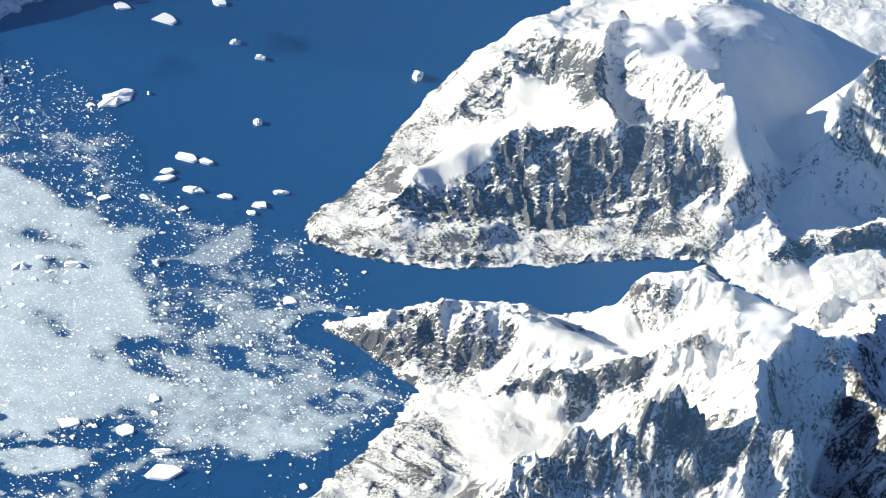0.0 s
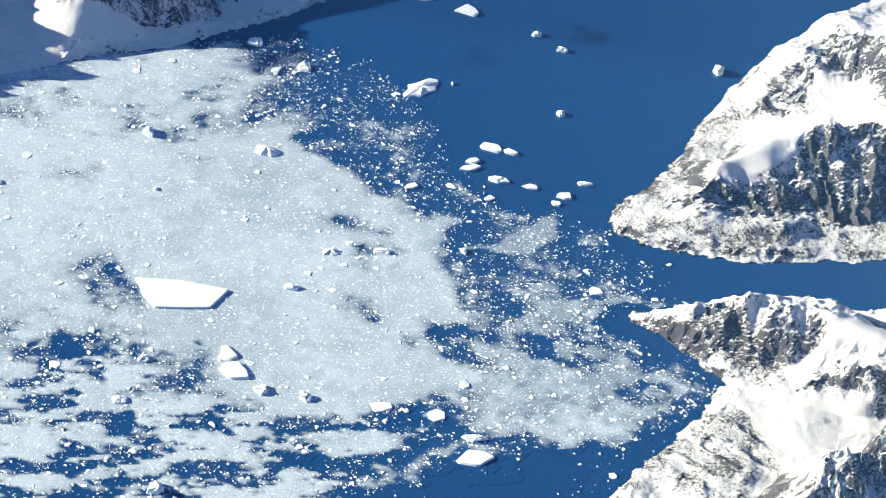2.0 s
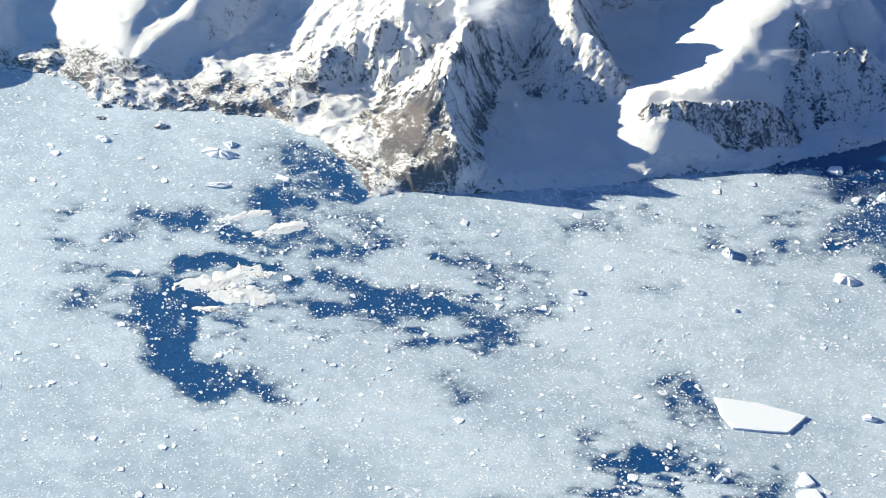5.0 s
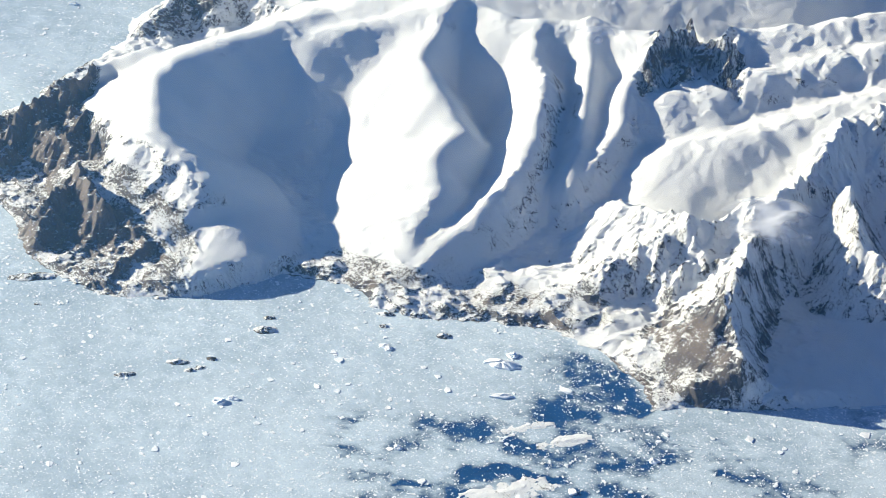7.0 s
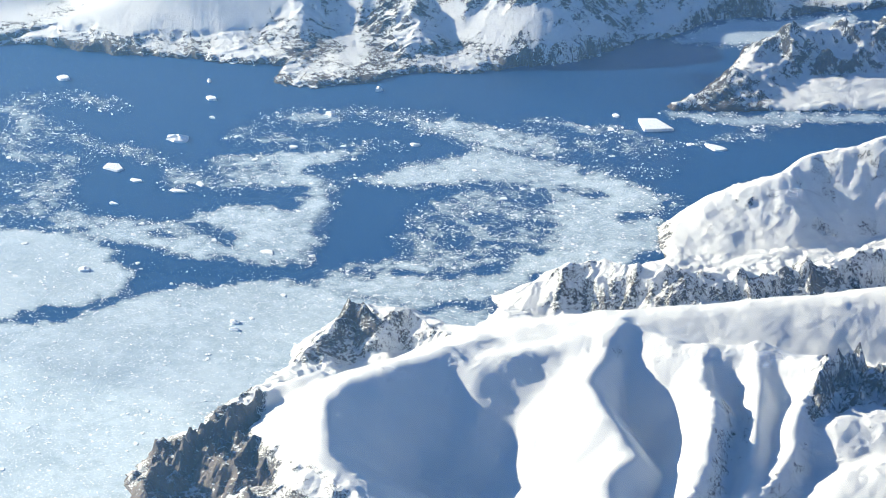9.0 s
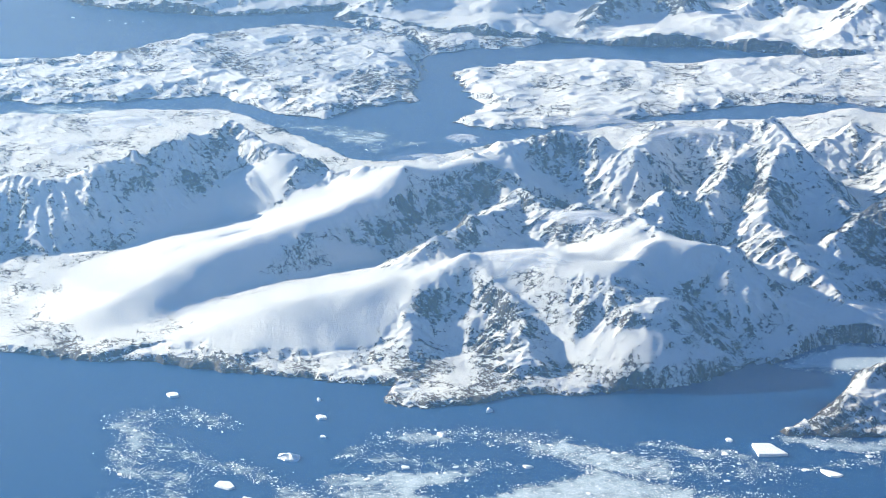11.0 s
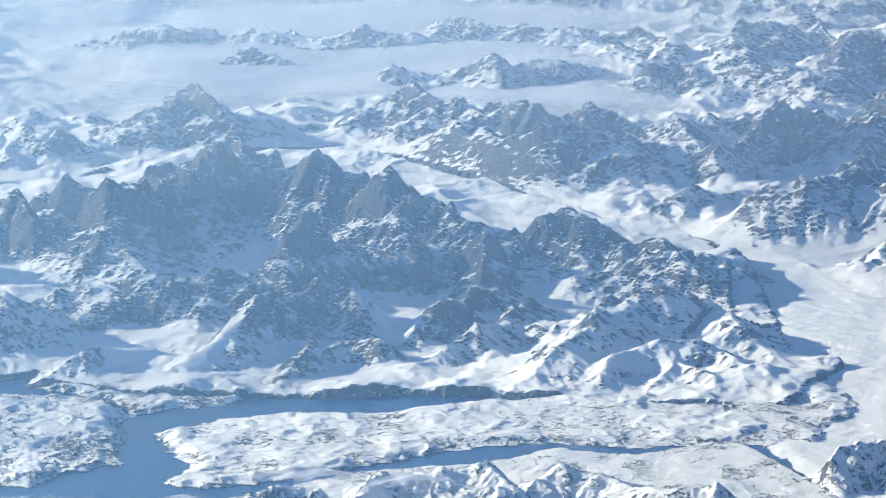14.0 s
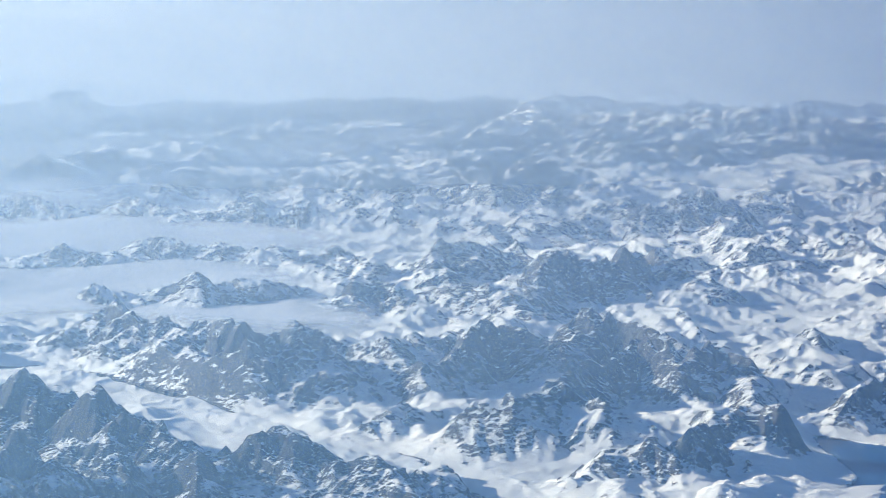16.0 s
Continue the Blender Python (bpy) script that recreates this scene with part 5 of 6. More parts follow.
ice_line([(-220.8, 117.6), (-217.2, 113.8), (-213.8, 111.7), (-209.8, 110.4), (-203.9, 109.7)], 2.7, 0.12, 1.2)
ice_line([(-214.8, 116.9), (-210.1, 113.1), (-206.8, 111)], 1.4, 0.02, 0.4)
ice_line([(-204.6, 113.1), (-201.4, 114.8), (-197, 115.5)], 2.0, 0.3, 1.4)
ice_line([(-233.6, 123.4), (-229.6, 127.4), (-222.3, 129.8), (-219.1, 131.7)], 1.6, 0.1, 1.0)
ice_line([(-230.3, 127.9), (-225.6, 130.5), (-221.7, 131.9)], 1.0, 0.1, 0.8)
ice_line([(-218.7, 135.8), (-214.4, 137.7), (-211, 140.3)], 1.6, 0.28, 1.4)
ice_line([(-211.1, 133.3), (-206.5, 134.9), (-202, 137.3)], 0.9, 0.3, 1.2)
ice_line([(-207.3, 129), (-205.4, 130.5)], 1.1, 0.12, 0.7)
ice_line([(-203.3, 134), (-199.5, 139.7), (-194.6, 142.6), (-190, 144.4)], 1.8, 0.14, 1.1)
ice_line([(-195.3, 134.4), (-188.5, 143.6)], 0.5, 0.15, 0.5)
ice_leads([(-241.0, 114.1), (-236.0, 125.1), (-223.8, 138.0), (-204.0, 158.2), (-186.2, 153.3), (-185.2, 141.5), (-199.0, 127.1), (-209.7, 110.4), (-225.2, 106.7)], 0.30, 2.4, 0.55, 0.25)
ice_leads([(-205.4, 169.1), (-187.5, 196.0), (-171.7, 185.4), (-174.5, 178.3), (-192.1, 166.3)], 0.18, 2.0, 0.5, 0.3)
ice_area([(-234.3, 143.4), (-233.5, 149.2), (-227.6, 150.1), (-220, 147.6), (-219.7, 143.8), (-226, 134.3), (-230.1, 136.5), (-227.5, 142.6)], 0.42, 0.8)
ice_line([(-226.7, 147.5), (-221.1, 146.2)], 1.6, 0.03, 0.8)
ice_line([(-225.6, 136.7), (-223.9, 141.7)], 0.8, 0.1, 0.8)
ice_area([(-380, 190), (-377.1, 207.2), (-364.8, 216.6), (-353.4, 220.1), (-343.3, 221.9), (-335.7, 215.7), (-328.4, 209.2), (-329.2, 201), (-333.2, 188.1), (-331.5, 177.9), (-326.1, 171.8), (-339.5, 163.8), (-352.4, 157.3), (-354.4, 167.3), (-345.7, 183.6), (-341.5, 194.3), (-347, 200.1), (-356.8, 205.7), (-364.7, 201.9), (-370.7, 191.9), (-380.7, 179.9)], 0.82, 1.2)
ice_area([(-362.2, 179.2), (-367.3, 189.5), (-365.4, 200), (-357.4, 204.9), (-347, 200.1), (-340.8, 193.7), (-343.4, 182), (-351.1, 173.9)], 0.4, 1.6)
ice_line([(-356.2, 210.1), (-350.4, 212.9)], 1.2, 0.18, 1.0)
ice_line([(-357.8, 185.3), (-355.8, 193.1), (-349.8, 198.1)], 1.2, 0.18, 1.0)
ice_line([(-353.5, 177.8), (-349.1, 187.2), (-343.2, 192)], 1.2, 0.18, 1.0)
ice_line([(-352.5, 166), (-344.6, 173.9), (-340.2, 186.4)], 1.2, 0.18, 1.0)
ice_line([(-336.3, 168.2), (-332.9, 174.5)], 1.2, 0.18, 1.0)
ice_line([(-342, 212.3), (-338.9, 218.3)], 1.2, 0.18, 1.0)
ice_area([(-401.8, 166.6), (-396.2, 178.1), (-389.3, 190.3), (-386.5, 188.4), (-388.1, 178.9), (-379.8, 177.6), (-369.4, 169.2), (-364.9, 165.3), (-359, 161), (-362.4, 155), (-368.9, 149.3), (-375.4, 143.5), (-382.9, 140.3), (-387.6, 135.5), (-396.5, 131.7), (-397.7, 137.6), (-391.4, 143.9), (-387.4, 146), (-384, 159.4), (-377.3, 168.6), (-383.2, 174.6), (-387.1, 165.7), (-395.4, 165)], 0.82, 1.0)
ice_line([(-383.3, 144.8), (-380.7, 151.9), (-374.5, 153.7)], 2.4, 0.14, 1.2)
ice_line([(-388.4, 179.1), (-381.8, 191.2)], 1.5, 0.1, 0.8)
ice_line([(-378.9, 136), (-371.3, 140.1), (-363.5, 149.2)], 3.6, 0.05, 0.8)
ice_line([(-370.7, 114.4), (-369.2, 119.5)], 2.0, 0.1, 1.0)
ice_line([(-395.6, 131.2), (-391.7, 137.6)], 0.6, 0.15, 0.6)
ice_line([(-413.9, 156.3), (-404.4, 160.1), (-395.9, 160.8), (-390, 165.2)], 3.2, 0.45, 2.0)
ice_line([(-439.1, 147), (-428.3, 146), (-424, 140.4), (-415.4, 144.8), (-403.1, 133), (-404, 128.2)], 3.2, 0.5, 2.4)
ice_line([(-415.9, 133.1), (-408.7, 135.9), (-397.9, 136.7)], 3.0, 0.45, 2.4)
ice_line([(-409.4, 184), (-402, 196.2), (-392.2, 206.8), (-382, 211.9), (-372.2, 219.7), (-365.7, 224.8), (-357, 233)], 3.0, 0.42, 2.6)
ice_line([(-388.6, 206.7), (-382.8, 208.8), (-378, 211.6), (-371.5, 216.7)], 4.0, 0.7, 1.8)
ice_line([(-380.9, 221.2), (-374.3, 226.4), (-369.5, 230.3)], 1.2, 0.6, 0.8)
ice_line([(-357.6, 220.9), (-351, 228.2)], 0.9, 0.3, 1.0)
ice_line([(-444.6, 147.5), (-438.9, 159.5), (-430.9, 162.3)], 2.2, 0.42, 2.4)
ice_line([(-429.8, 140.1), (-424.8, 150.9), (-416.2, 153.1)], 2.2, 0.42, 2.4)
ice_line([(-396.9, 155.8), (-397.9, 165.3), (-392.7, 172.5)], 2.4, 0.4, 2.0)
ice_line([(-366.9, 230.8), (-357.3, 234.5)], 0.6, 0.55, 0.8)
ice_line([(-367.3, 244), (-359.5, 250.7), (-352.9, 261), (-343.6, 272.6)], 2.6, 0.8, 1.2)
ice_line([(-356.1, 239.9), (-353.7, 251)], 1.6, 0.45, 1.2)
ice_line([(-406.4, 176.2), (-398.2, 181.8), (-386.7, 195.7)], 2.4, 0.4, 2.0)
ice_area([(-612.1, 215.8), (-602.3, 229.1), (-582.5, 238.4), (-584.4, 228.7), (-598.8, 209.2), (-618.6, 189.2)], 0.62, 1.5)
ice_area([(-568.9, 256.9), (-556, 271.1), (-548.6, 274.2), (-538.5, 264.4), (-552.3, 262.3)], 0.62, 1.5)
ice_line([(-542.6, 268.7), (-538.9, 275.8)], 1.2, 0.5, 1.0)
ice_line([(-681.1, 250.2), (-658.3, 272.3)], 1.4, 0.3, 1.6)
ice_line([(-597.6, 320.7), (-592, 336.6), (-585.6, 341.1)], 2.5, 0.6, 1.5)
ice_area([(-576.8, 535.9), (-566.5, 550.2), (-547.2, 559), (-522.6, 568.4), (-490.9, 580.5), (-452.3, 551.5), (-500.1, 530), (-525, 531.3), (-546.2, 528.6)], 0.97, 1.5)
ice_area([(-512.6, 479), (-489.1, 479.2), (-474, 479.3), (-457.6, 474.3), (-435.4, 475.7), (-455.9, 456.2), (-474.2, 451.7)], 0.7, 2.0)
ice_area([(-394.3, 262.7), (-395.1, 274.7), (-389, 288.2), (-381.6, 303.6), (-376.8, 291.6), (-382.3, 273.6), (-386.4, 268.6)], 0.98, 0.8)

brash, t, b = material("brash_ice_and_slush")
attr = t.nodes.new("ShaderNodeAttribute")
attr.attribute_name = "thick"
thick = attr.outputs["Fac"]
grain = fine(t, 4.6, 7, 0.78)
swirl = fine(t, 0.5, 5, 0.6)
e = calc(t, "ADD", thick, calc(t, "MULTIPLY", calc(t, "SUBTRACT", grain, 0.5), 0.8))
e = calc(t, "ADD", e, calc(t, "MULTIPLY", calc(t, "SUBTRACT", swirl, 0.5), 0.30))
veil = ramp(t, e, 0.30, 0.52)
slush = blend(t, ramp(t, fine(t, 0.06, 4), 0.35, 0.65), (0.375, 0.465, 0.545), (0.43, 0.515, 0.585))
slush = blend(t, ramp(t, e, 0.38, 0.86), (0.13, 0.19, 0.26), slush)
slush = blend(t, ramp(t, e, 0.80, 1.10), slush, (0.58, 0.675, 0.745))
cells = node(t, "ShaderNodeTexVoronoi", Scale=2.7)
t.links.new(stretched(t, 1, 1, 0), cells.inputs["Vector"])
pick = node(t, "ShaderNodeSeparateXYZ", i0=cells.outputs["Color"])
near = ramp(t, cells.outputs["Distance"], 0.36, 0.22)
chance = ramp(t, calc(t, "SUBTRACT", calc(t, "MULTIPLY", thick, 0.9), pick.outputs[0]), -0.02, 0.06)
fleck = calc(t, "MULTIPLY", calc(t, "MULTIPLY", near, chance), calc(t, "ADD", 0.35, calc(t, "MULTIPLY", pick.outputs[1], 0.65)))
under = blend(t, veil, blend(t, fine(t, 0.02, 4), DEEP, DEEPER), slush)
t.links.new(blend(t, fleck, under, (0.88, 0.90, 0.91)), b.inputs["Base Color"])
t.links.new(calc(t, "ADD", 0.3, calc(t, "MULTIPLY", veil, 0.5)), b.inputs["Roughness"])
b.inputs["Specular IOR Level"].default_value = 0.35
bump = node(t, "ShaderNodeBump", Strength=0.3, Distance=0.08, Height=calc(t, "ADD", fleck, calc(t, "MULTIPLY", veil, fine(t, 4.5, 4, 0.6))))
t.links.new(bump.outputs[0], b.inputs["Normal"])

for drift in drifts:
    X, Y = drift.X, drift.Y
    patch = 0.6 * fbm(X / 4.0, Y / 4.0, 5, 31, 0.7) + 0.6 * fbm(X / 1.3, Y / 1.3, 3, 33, 0.7) - 0.6
    drift.D = np.clip(drift.D + 1.5 * patch * np.clip(4 * drift.D * (1 - drift.D), 0, 1) + 0.30 * (fbm(X / 14, Y / 14, 4, 37) - 0.52) * (drift.D > 0.5), 0, 1)
    if drift is drifts[1]:
        drift.D = np.where((X > -480) & (Y < 300), 0, drift.D)
    qx, qy = 9 * fbm(X / 16, Y / 16, 3, 51), 9 * fbm(X / 16, Y / 16, 3, 53)
    strand = ridged((X + qx) / 10, (Y + qy) / 10, 5, 55, 0.6) * smooth(0.46, 0.60, fbm(X / 26, Y / 26, 3, 57))
    drift.D = np.maximum(drift.D, drift.E * 0.62 * smooth(0.30, 0.62, strand + 0.5 * patch))
    z = 0.03 + 0.05 * drift.D + 0.05 * drift.D * fbm(X / 0.9, Y / 0.9, 3, 41)
    quads, used = grid_quads(drift.rows, drift.cols, (drift.D > 0.06).ravel())
    co = np.stack([X.ravel()[used], Y.ravel()[used], z.ravel()[used]], 1)
    tagged(link_mesh("pack_ice", co, quads, brash, [("thick", drift.D.ravel()[used])]), "grey-white sheet of brash ice and slush on the sea", "sea ice", kind="stuff")

# ---- floes ----
berg_ice, t, b = material("snowy_berg_ice")
pale = fine(t, 1.4, 5, 0.6)
t.links.new(blend(t, ramp(t, pale, 0.45, 0.75), (0.90, 0.91, 0.92), (0.80, 0.87, 0.90)), b.inputs["Base Color"])
b.inputs["Roughness"].default_value = 0.7
bump = node(t, "ShaderNodeBump", Strength=0.4, Distance=0.1, Height=fine(t, 4.0, 6, 0.65))
t.links.new(bump.outputs[0], b.inputs["Normal"])
floe_ice, t, b = material("floe_ice")
tint = t.nodes.new("ShaderNodeNewGeometry").outputs["Random Per Island"]
t.links.new(blend(t, tint, (0.80, 0.83, 0.85), (0.93, 0.93, 0.93)), b.inputs["Base Color"])
b.inputs["Roughness"].default_value = 0.75


def floes(name, drift, count, least, most, seed, slope=0.5, sides=4, low=0.0, high=1.1):
    rng = np.random.default_rng(seed)
    x = drift.x0 + rng.random(count) * (drift.cols - 2) * drift.cell
    y = drift.y0 + rng.random(count) * (drift.rows - 2) * drift.cell
    i, j = ((y - drift.y0) / drift.cell).astype(int), ((x - drift.x0) / drift.cell).astype(int)
    D = drift.D[i, j]
    ok = rng.random(count) < np.maximum(np.clip((D - 0.05) * 2.4, 0, 1) * (1 - 0.4 * smooth(0.6, 0.85, D)), 0.2 * drift.E[i, j])
    ok &= (D >= low) & (D < high)
    x, y, D = x[ok], y[ok], D[ok]
    n, s = len(x), sides
    r = np.minimum(least * rng.random(n) ** -slope, most * (0.6 + 0.4 * rng.random(n)))
    turn = rng.random(n) * 6.28
    ang = np.sort(rng.random((n, s)) * 0.75 + np.arange(s), 1) * (2 * np.pi / s) + turn[:, None]
    rad = r[:, None] * (0.65 + 0.5 * rng.random((n, s)))
    stretch = 0.6 + 0.5 * rng.random(n)
    dx, dy = rad * np.cos(ang), rad * np.sin(ang) * stretch[:, None]
    top = 0.09 + 0.13 * r * (0.4 + rng.random(n))
    lean = (rng.random((n, s)) - 0.5) * 0.10 * r[:, None]
    foot = np.stack([x[:, None] + 1.08 * dx, y[:, None] + 1.08 * dy, np.zeros((n, s)) + 0.02], -1)
    lid = np.stack([x[:, None] + 0.9 * dx, y[:, None] + 0.9 * dy, np.maximum(top[:, None] + lean, 0.07)], -1)
    co = np.concatenate([foot, lid], 1).reshape(-1, 3)
    base = (np.arange(n) * 2 * s)[:, None]
    k = np.arange(s)
    walls = np.stack([base + k, base + (k + 1) % s, base + s + (k + 1) % s, base + s + k], -1).reshape(-1, 4)
    lids = [base + s + np.array([0, 1, 2, 3])] + ([base + s + np.array([0, 3, 4, 5])] if s == 6 else [])
    return link_mesh(name, co, np.concatenate([walls, *lids]), floe_ice, smooth_shade=False)


tagged(floes("brash_floes", drifts[0], 160000, 0.085, 0.40, 5, 0.55), "countless small white ice floes in the slush", "ice floes", kind="stuff")
tagged(floes("brash_floes", drifts[0], 6000, 0.25, 0.8, 15, 0.4, 6), "larger angular white ice floes in the slush", "ice floes", kind="stuff")
tagged(floes("brash_floes", drifts[1], 9000, 0.2, 0.9, 6), "small white ice floes in the far strait", "ice floes", kind="stuff")

tagged(floes("brash_floes", drifts[0], 300000, 0.06, 0.24, 25, 0.5, 4, 0.09, 0.6), "fine scattered crumbs of white ice between the floes", "ice floes", kind="stuff")

KINDS = {
    "slab": ("flat white slab of iceberg drifting on the sea", 0.84, 0.12),
    "dome": ("rounded white iceberg with a smooth top", 0.35, 0.25),
    "knob": ("small lumpy white iceberg", 0.45, 0.55),
    "horn": ("jagged white iceberg with a peaked top", 0.25, 0.8),
}


def iceberg(x, y, size, width, height, turn, kind):
    label, flat, jag = KINDS[kind]
    rng = np.random.default_rng(int(abs(x * 131 + y * 17)))
    s, rings = 26, (1.06, 1.0, 0.94, flat + 0.1, 0.55 * flat, 0.0)
    m = int(rng.integers(5, 8)) if kind in ("slab", "horn") else int(rng.integers(6, 9)) if kind == "knob" else 13
    turns = (np.arange(m) + 0.75 * (rng.random(m) - 0.5)) * 6.283 / m
    arms = 0.66 + 0.50 * rng.random(m)
    edge = np.stack([arms * np.cos(turns), arms * np.sin(turns)], 1)
    place = np.arange(s) * m / s
    low_end, part_way = place.astype(int), (place % 1)[:, None]
    rim = edge[low_end] * (1 - part_way) + edge[(low_end + 1) % m] * part_way
    verts, tall = [], (0.0, 0.35, 0.8, 0.95, 1.0, 1.02 if kind == "slab" else 1.12)
    dent = rng.random(s)
    for ring, up in zip(rings, tall):
        for q in range(s):
            z = (0.7 if kind == "slab" else 1.0) * height * up * (1 - jag * 0.8 * dent[q] * min(1, up) * (ring > 0.1))
            if kind == "slab" and up > 0.5:
                z = 0.7 * height * (min(up, 1.0) + 0.10 * rim[q, 0] * ring)
            if kind == "dome":
                z = height * math.sqrt(max(0.0, 1 - min(ring, 1) ** 2)) * (0.55 + 0.6 * dent[q] * (ring > 0.1)) + 0.05
            tip = 0.25 * size * jag * (1 - ring) * (1 if kind == "horn" else 0.3)
            verts.append((0.53 * size * ring * rim[q, 0] + tip, 0.53 * width * ring * rim[q, 1], z - (0.1 if up == 0 else 0)))
    quads = [(n * s + q, n * s + (q + 1) % s, (n + 1) * s + (q + 1) % s, (n + 1) * s + q) for n in range(5) for q in range(s)]
    ob = link_mesh("iceberg", np.array(verts), np.array(quads), berg_ice, smooth_shade=False)
    ob.matrix_world = pose(x, y, 0.03, rz=turn)
    return tagged(ob, label, "iceberg", "icebergs in the sound")


def table_berg(outline, height):
    """A flat-topped berg with sheer walls and a worn rim."""
    cx, cy = np.mean(outline, axis=0)
    ring = []
    for (ax, ay), (bx, by) in zip(outline, outline[1:] + outline[:1]):
        for n in range(5):
            wob = 0.10 * (noise.noise((ax + n, ay, 0.3)))
            ring.append((ax + (bx - ax) * n / 5 - cx + wob, ay + (by - ay) * n / 5 - cy + wob))
    s = len(ring)
    verts = [(f * px, f * py, z) for f, z in ((1.02, -0.1), (1.0, 0.8 * height), (0.992, 0.98 * height), (0.96, height), (0.5, height), (0.0, height)) for px, py in ring]
    quads = [(n * s + q, n * s + (q + 1) % s, (n + 1) * s + (q + 1) % s, (n + 1) * s + q) for n in range(5) for q in range(s)]
    ob = link_mesh("iceberg", np.array(verts), np.array(quads), berg_ice, smooth_shade=False)
    ob.matrix_world = pose(cx, cy, 0.03)
    return tagged(ob, "large flat-topped tabular iceberg with sheer sides", "iceberg", "icebergs in the sound")


table_berg([(-165.7, 156.1), (-161.8, 159.4), (-156.7, 162.3), (-156.2, 158.6), (-158.5, 156.2), (-160.7, 154.1), (-163.1, 154.7)], 0.32)
table_berg([(-369.8, 236.9), (-368, 239.4), (-362.9, 239.4), (-365.6, 234.9)], 0.5)
iceberg(-149.9, 154.6, 3.0, 2.6, 0.45, 30, "slab")
iceberg(-147.2, 153.1, 3.9, 2.6, 0.5, 40, "slab")
iceberg(-142.9, 153.1, 1.8, 1.5, 0.6, 20, "horn")
iceberg(-138.7, 155.7, 1.3, 1.3, 0.6, 0, "knob")
iceberg(-151.8, 167.9, 1.8, 1.2, 0.5, 35, "knob")
iceberg(-170.7, 183.9, 3.0, 2.0, 0.6, 30, "dome")
iceberg(-183, 175.9, 1.8, 1.7, 0.8, 0, "knob")
iceberg(-189.3, 156.2, 1.8, 1.2, 0.4, 40, "knob")
iceberg(-131.8, 160.6, 2.8, 1.8, 0.3, 20, "slab")
iceberg(-126.5, 164.1, 2.6, 1.6, 0.25, 60, "slab")
iceberg(-119.3, 162.1, 3.9, 3.0, 0.35, 38, "slab")
iceberg(-121.4, 164.2, 3.2, 1.2, 0.4, 30, "horn")
iceberg(-140.8, 134.1, 1.8, 2.0, 1.0, 20, "horn")
iceberg(-155.8, 147.2, 1.6, 1.3, 0.5, 60, "knob")
iceberg(-153.1, 140.9, 1.7, 1.2, 0.4, 60, "knob")
iceberg(-152.9, 175.8, 2.2, 1.5, 0.3, 50, "dome")
iceberg(-153.8, 191.8, 1.9, 1.0, 0.3, 70, "slab")
iceberg(-150.5, 195.3, 1.5, 0.9, 0.3, 10, "knob")
iceberg(-145.7, 196.9, 1.4, 0.9, 0.3, 70, "slab")
iceberg(-151.6, 204.5, 3.4, 1.5, 0.4, 30, "slab")
iceberg(-149.4, 205.6, 1.9, 1.1, 0.4, 15, "slab")
iceberg(-151.6, 200.8, 2.0, 1.1, 0.4, 45, "slab")
iceberg(-150.9, 199.6, 2.8, 1.2, 0.35, 50, "slab")
iceberg(-147, 200.4, 2.4, 1.2, 0.35, 30, "knob")
iceberg(-143.4, 202.3, 2.2, 1.1, 0.3, 35, "slab")
iceberg(-139.6, 203.9, 2.1, 1.6, 0.35, 30, "slab")
iceberg(-139.3, 202.2, 1.4, 1.0, 0.3, 40, "slab")
iceberg(-139, 207.6, 2.1, 1.0, 0.35, 30, "horn")
iceberg(-149.6, 216.2, 1.2, 1.0, 0.5, 0, "knob")
iceberg(-161.9, 226.9, 1.4, 1.1, 0.5, 30, "knob")
iceberg(-157.6, 226.8, 1.6, 1.0, 0.5, 30, "knob")
iceberg(-171.5, 224.3, 3.3, 2.4, 0.4, 35, "slab")
iceberg(-165.3, 207.3, 5.6, 2.6, 0.35, 72, "dome")
iceberg(-178.5, 199.4, 2.0, 1.6, 0.6, 20, "knob")
iceberg(-186.2, 198.9, 2.2, 1.8, 0.5, 40, "knob")
iceberg(-180.6, 196.4, 1.6, 1.2, 0.4, 60, "slab")
iceberg(-163.1, 210.9, 0.5, 0.5, 0.3, 0, "knob")
iceberg(-140.4, 238.4, 1.5, 1.6, 0.9, 0, "knob")
iceberg(-169, 232.2, 2.6, 1.8, 0.4, 20, "slab")
iceberg(-177.4, 222.4, 2.4, 1.6, 0.3, 20, "slab")
iceberg(-126.3, 193, 1.9, 1.3, 0.3, 20, "slab")
iceberg(-141.7, 187.2, 1.0, 1.0, 0.4, 0, "knob")
iceberg(-151.9, 178.6, 2.2, 1.0, 0.4, 40, "knob")
iceberg(-148.5, 180.2, 2.6, 1.3, 0.5, 30, "horn")
iceberg(-237.7, 138.3, 4.6, 2.0, 0.7, 40, "dome")
iceberg(-238.1, 140.7, 1.7, 1.2, 0.4, 60, "knob")
iceberg(-232.5, 134.4, 2.8, 1.0, 0.4, 50, "knob")
iceberg(-228.6, 141.7, 2.4, 1.0, 0.3, 30, "slab")
iceberg(-231.9, 117.9, 1.4, 1.2, 0.4, 20, "knob")
iceberg(-211.6, 141.7, 1.3, 1.2, 0.4, 0, "knob")
iceberg(-186.2, 198.7, 2.4, 1.5, 0.4, 40, "slab")
iceberg(-249.5, 128.5, 1.6, 1.0, 0.3, 40, "knob")
iceberg(-175, 169, 0.8, 0.8, 0.3, 0, "knob")
iceberg(-446.5, 161.6, 3.0, 2.4, 0.6, 40, "slab")
iceberg(-422.6, 179.5, 2.6, 1.6, 0.5, 20, "slab")
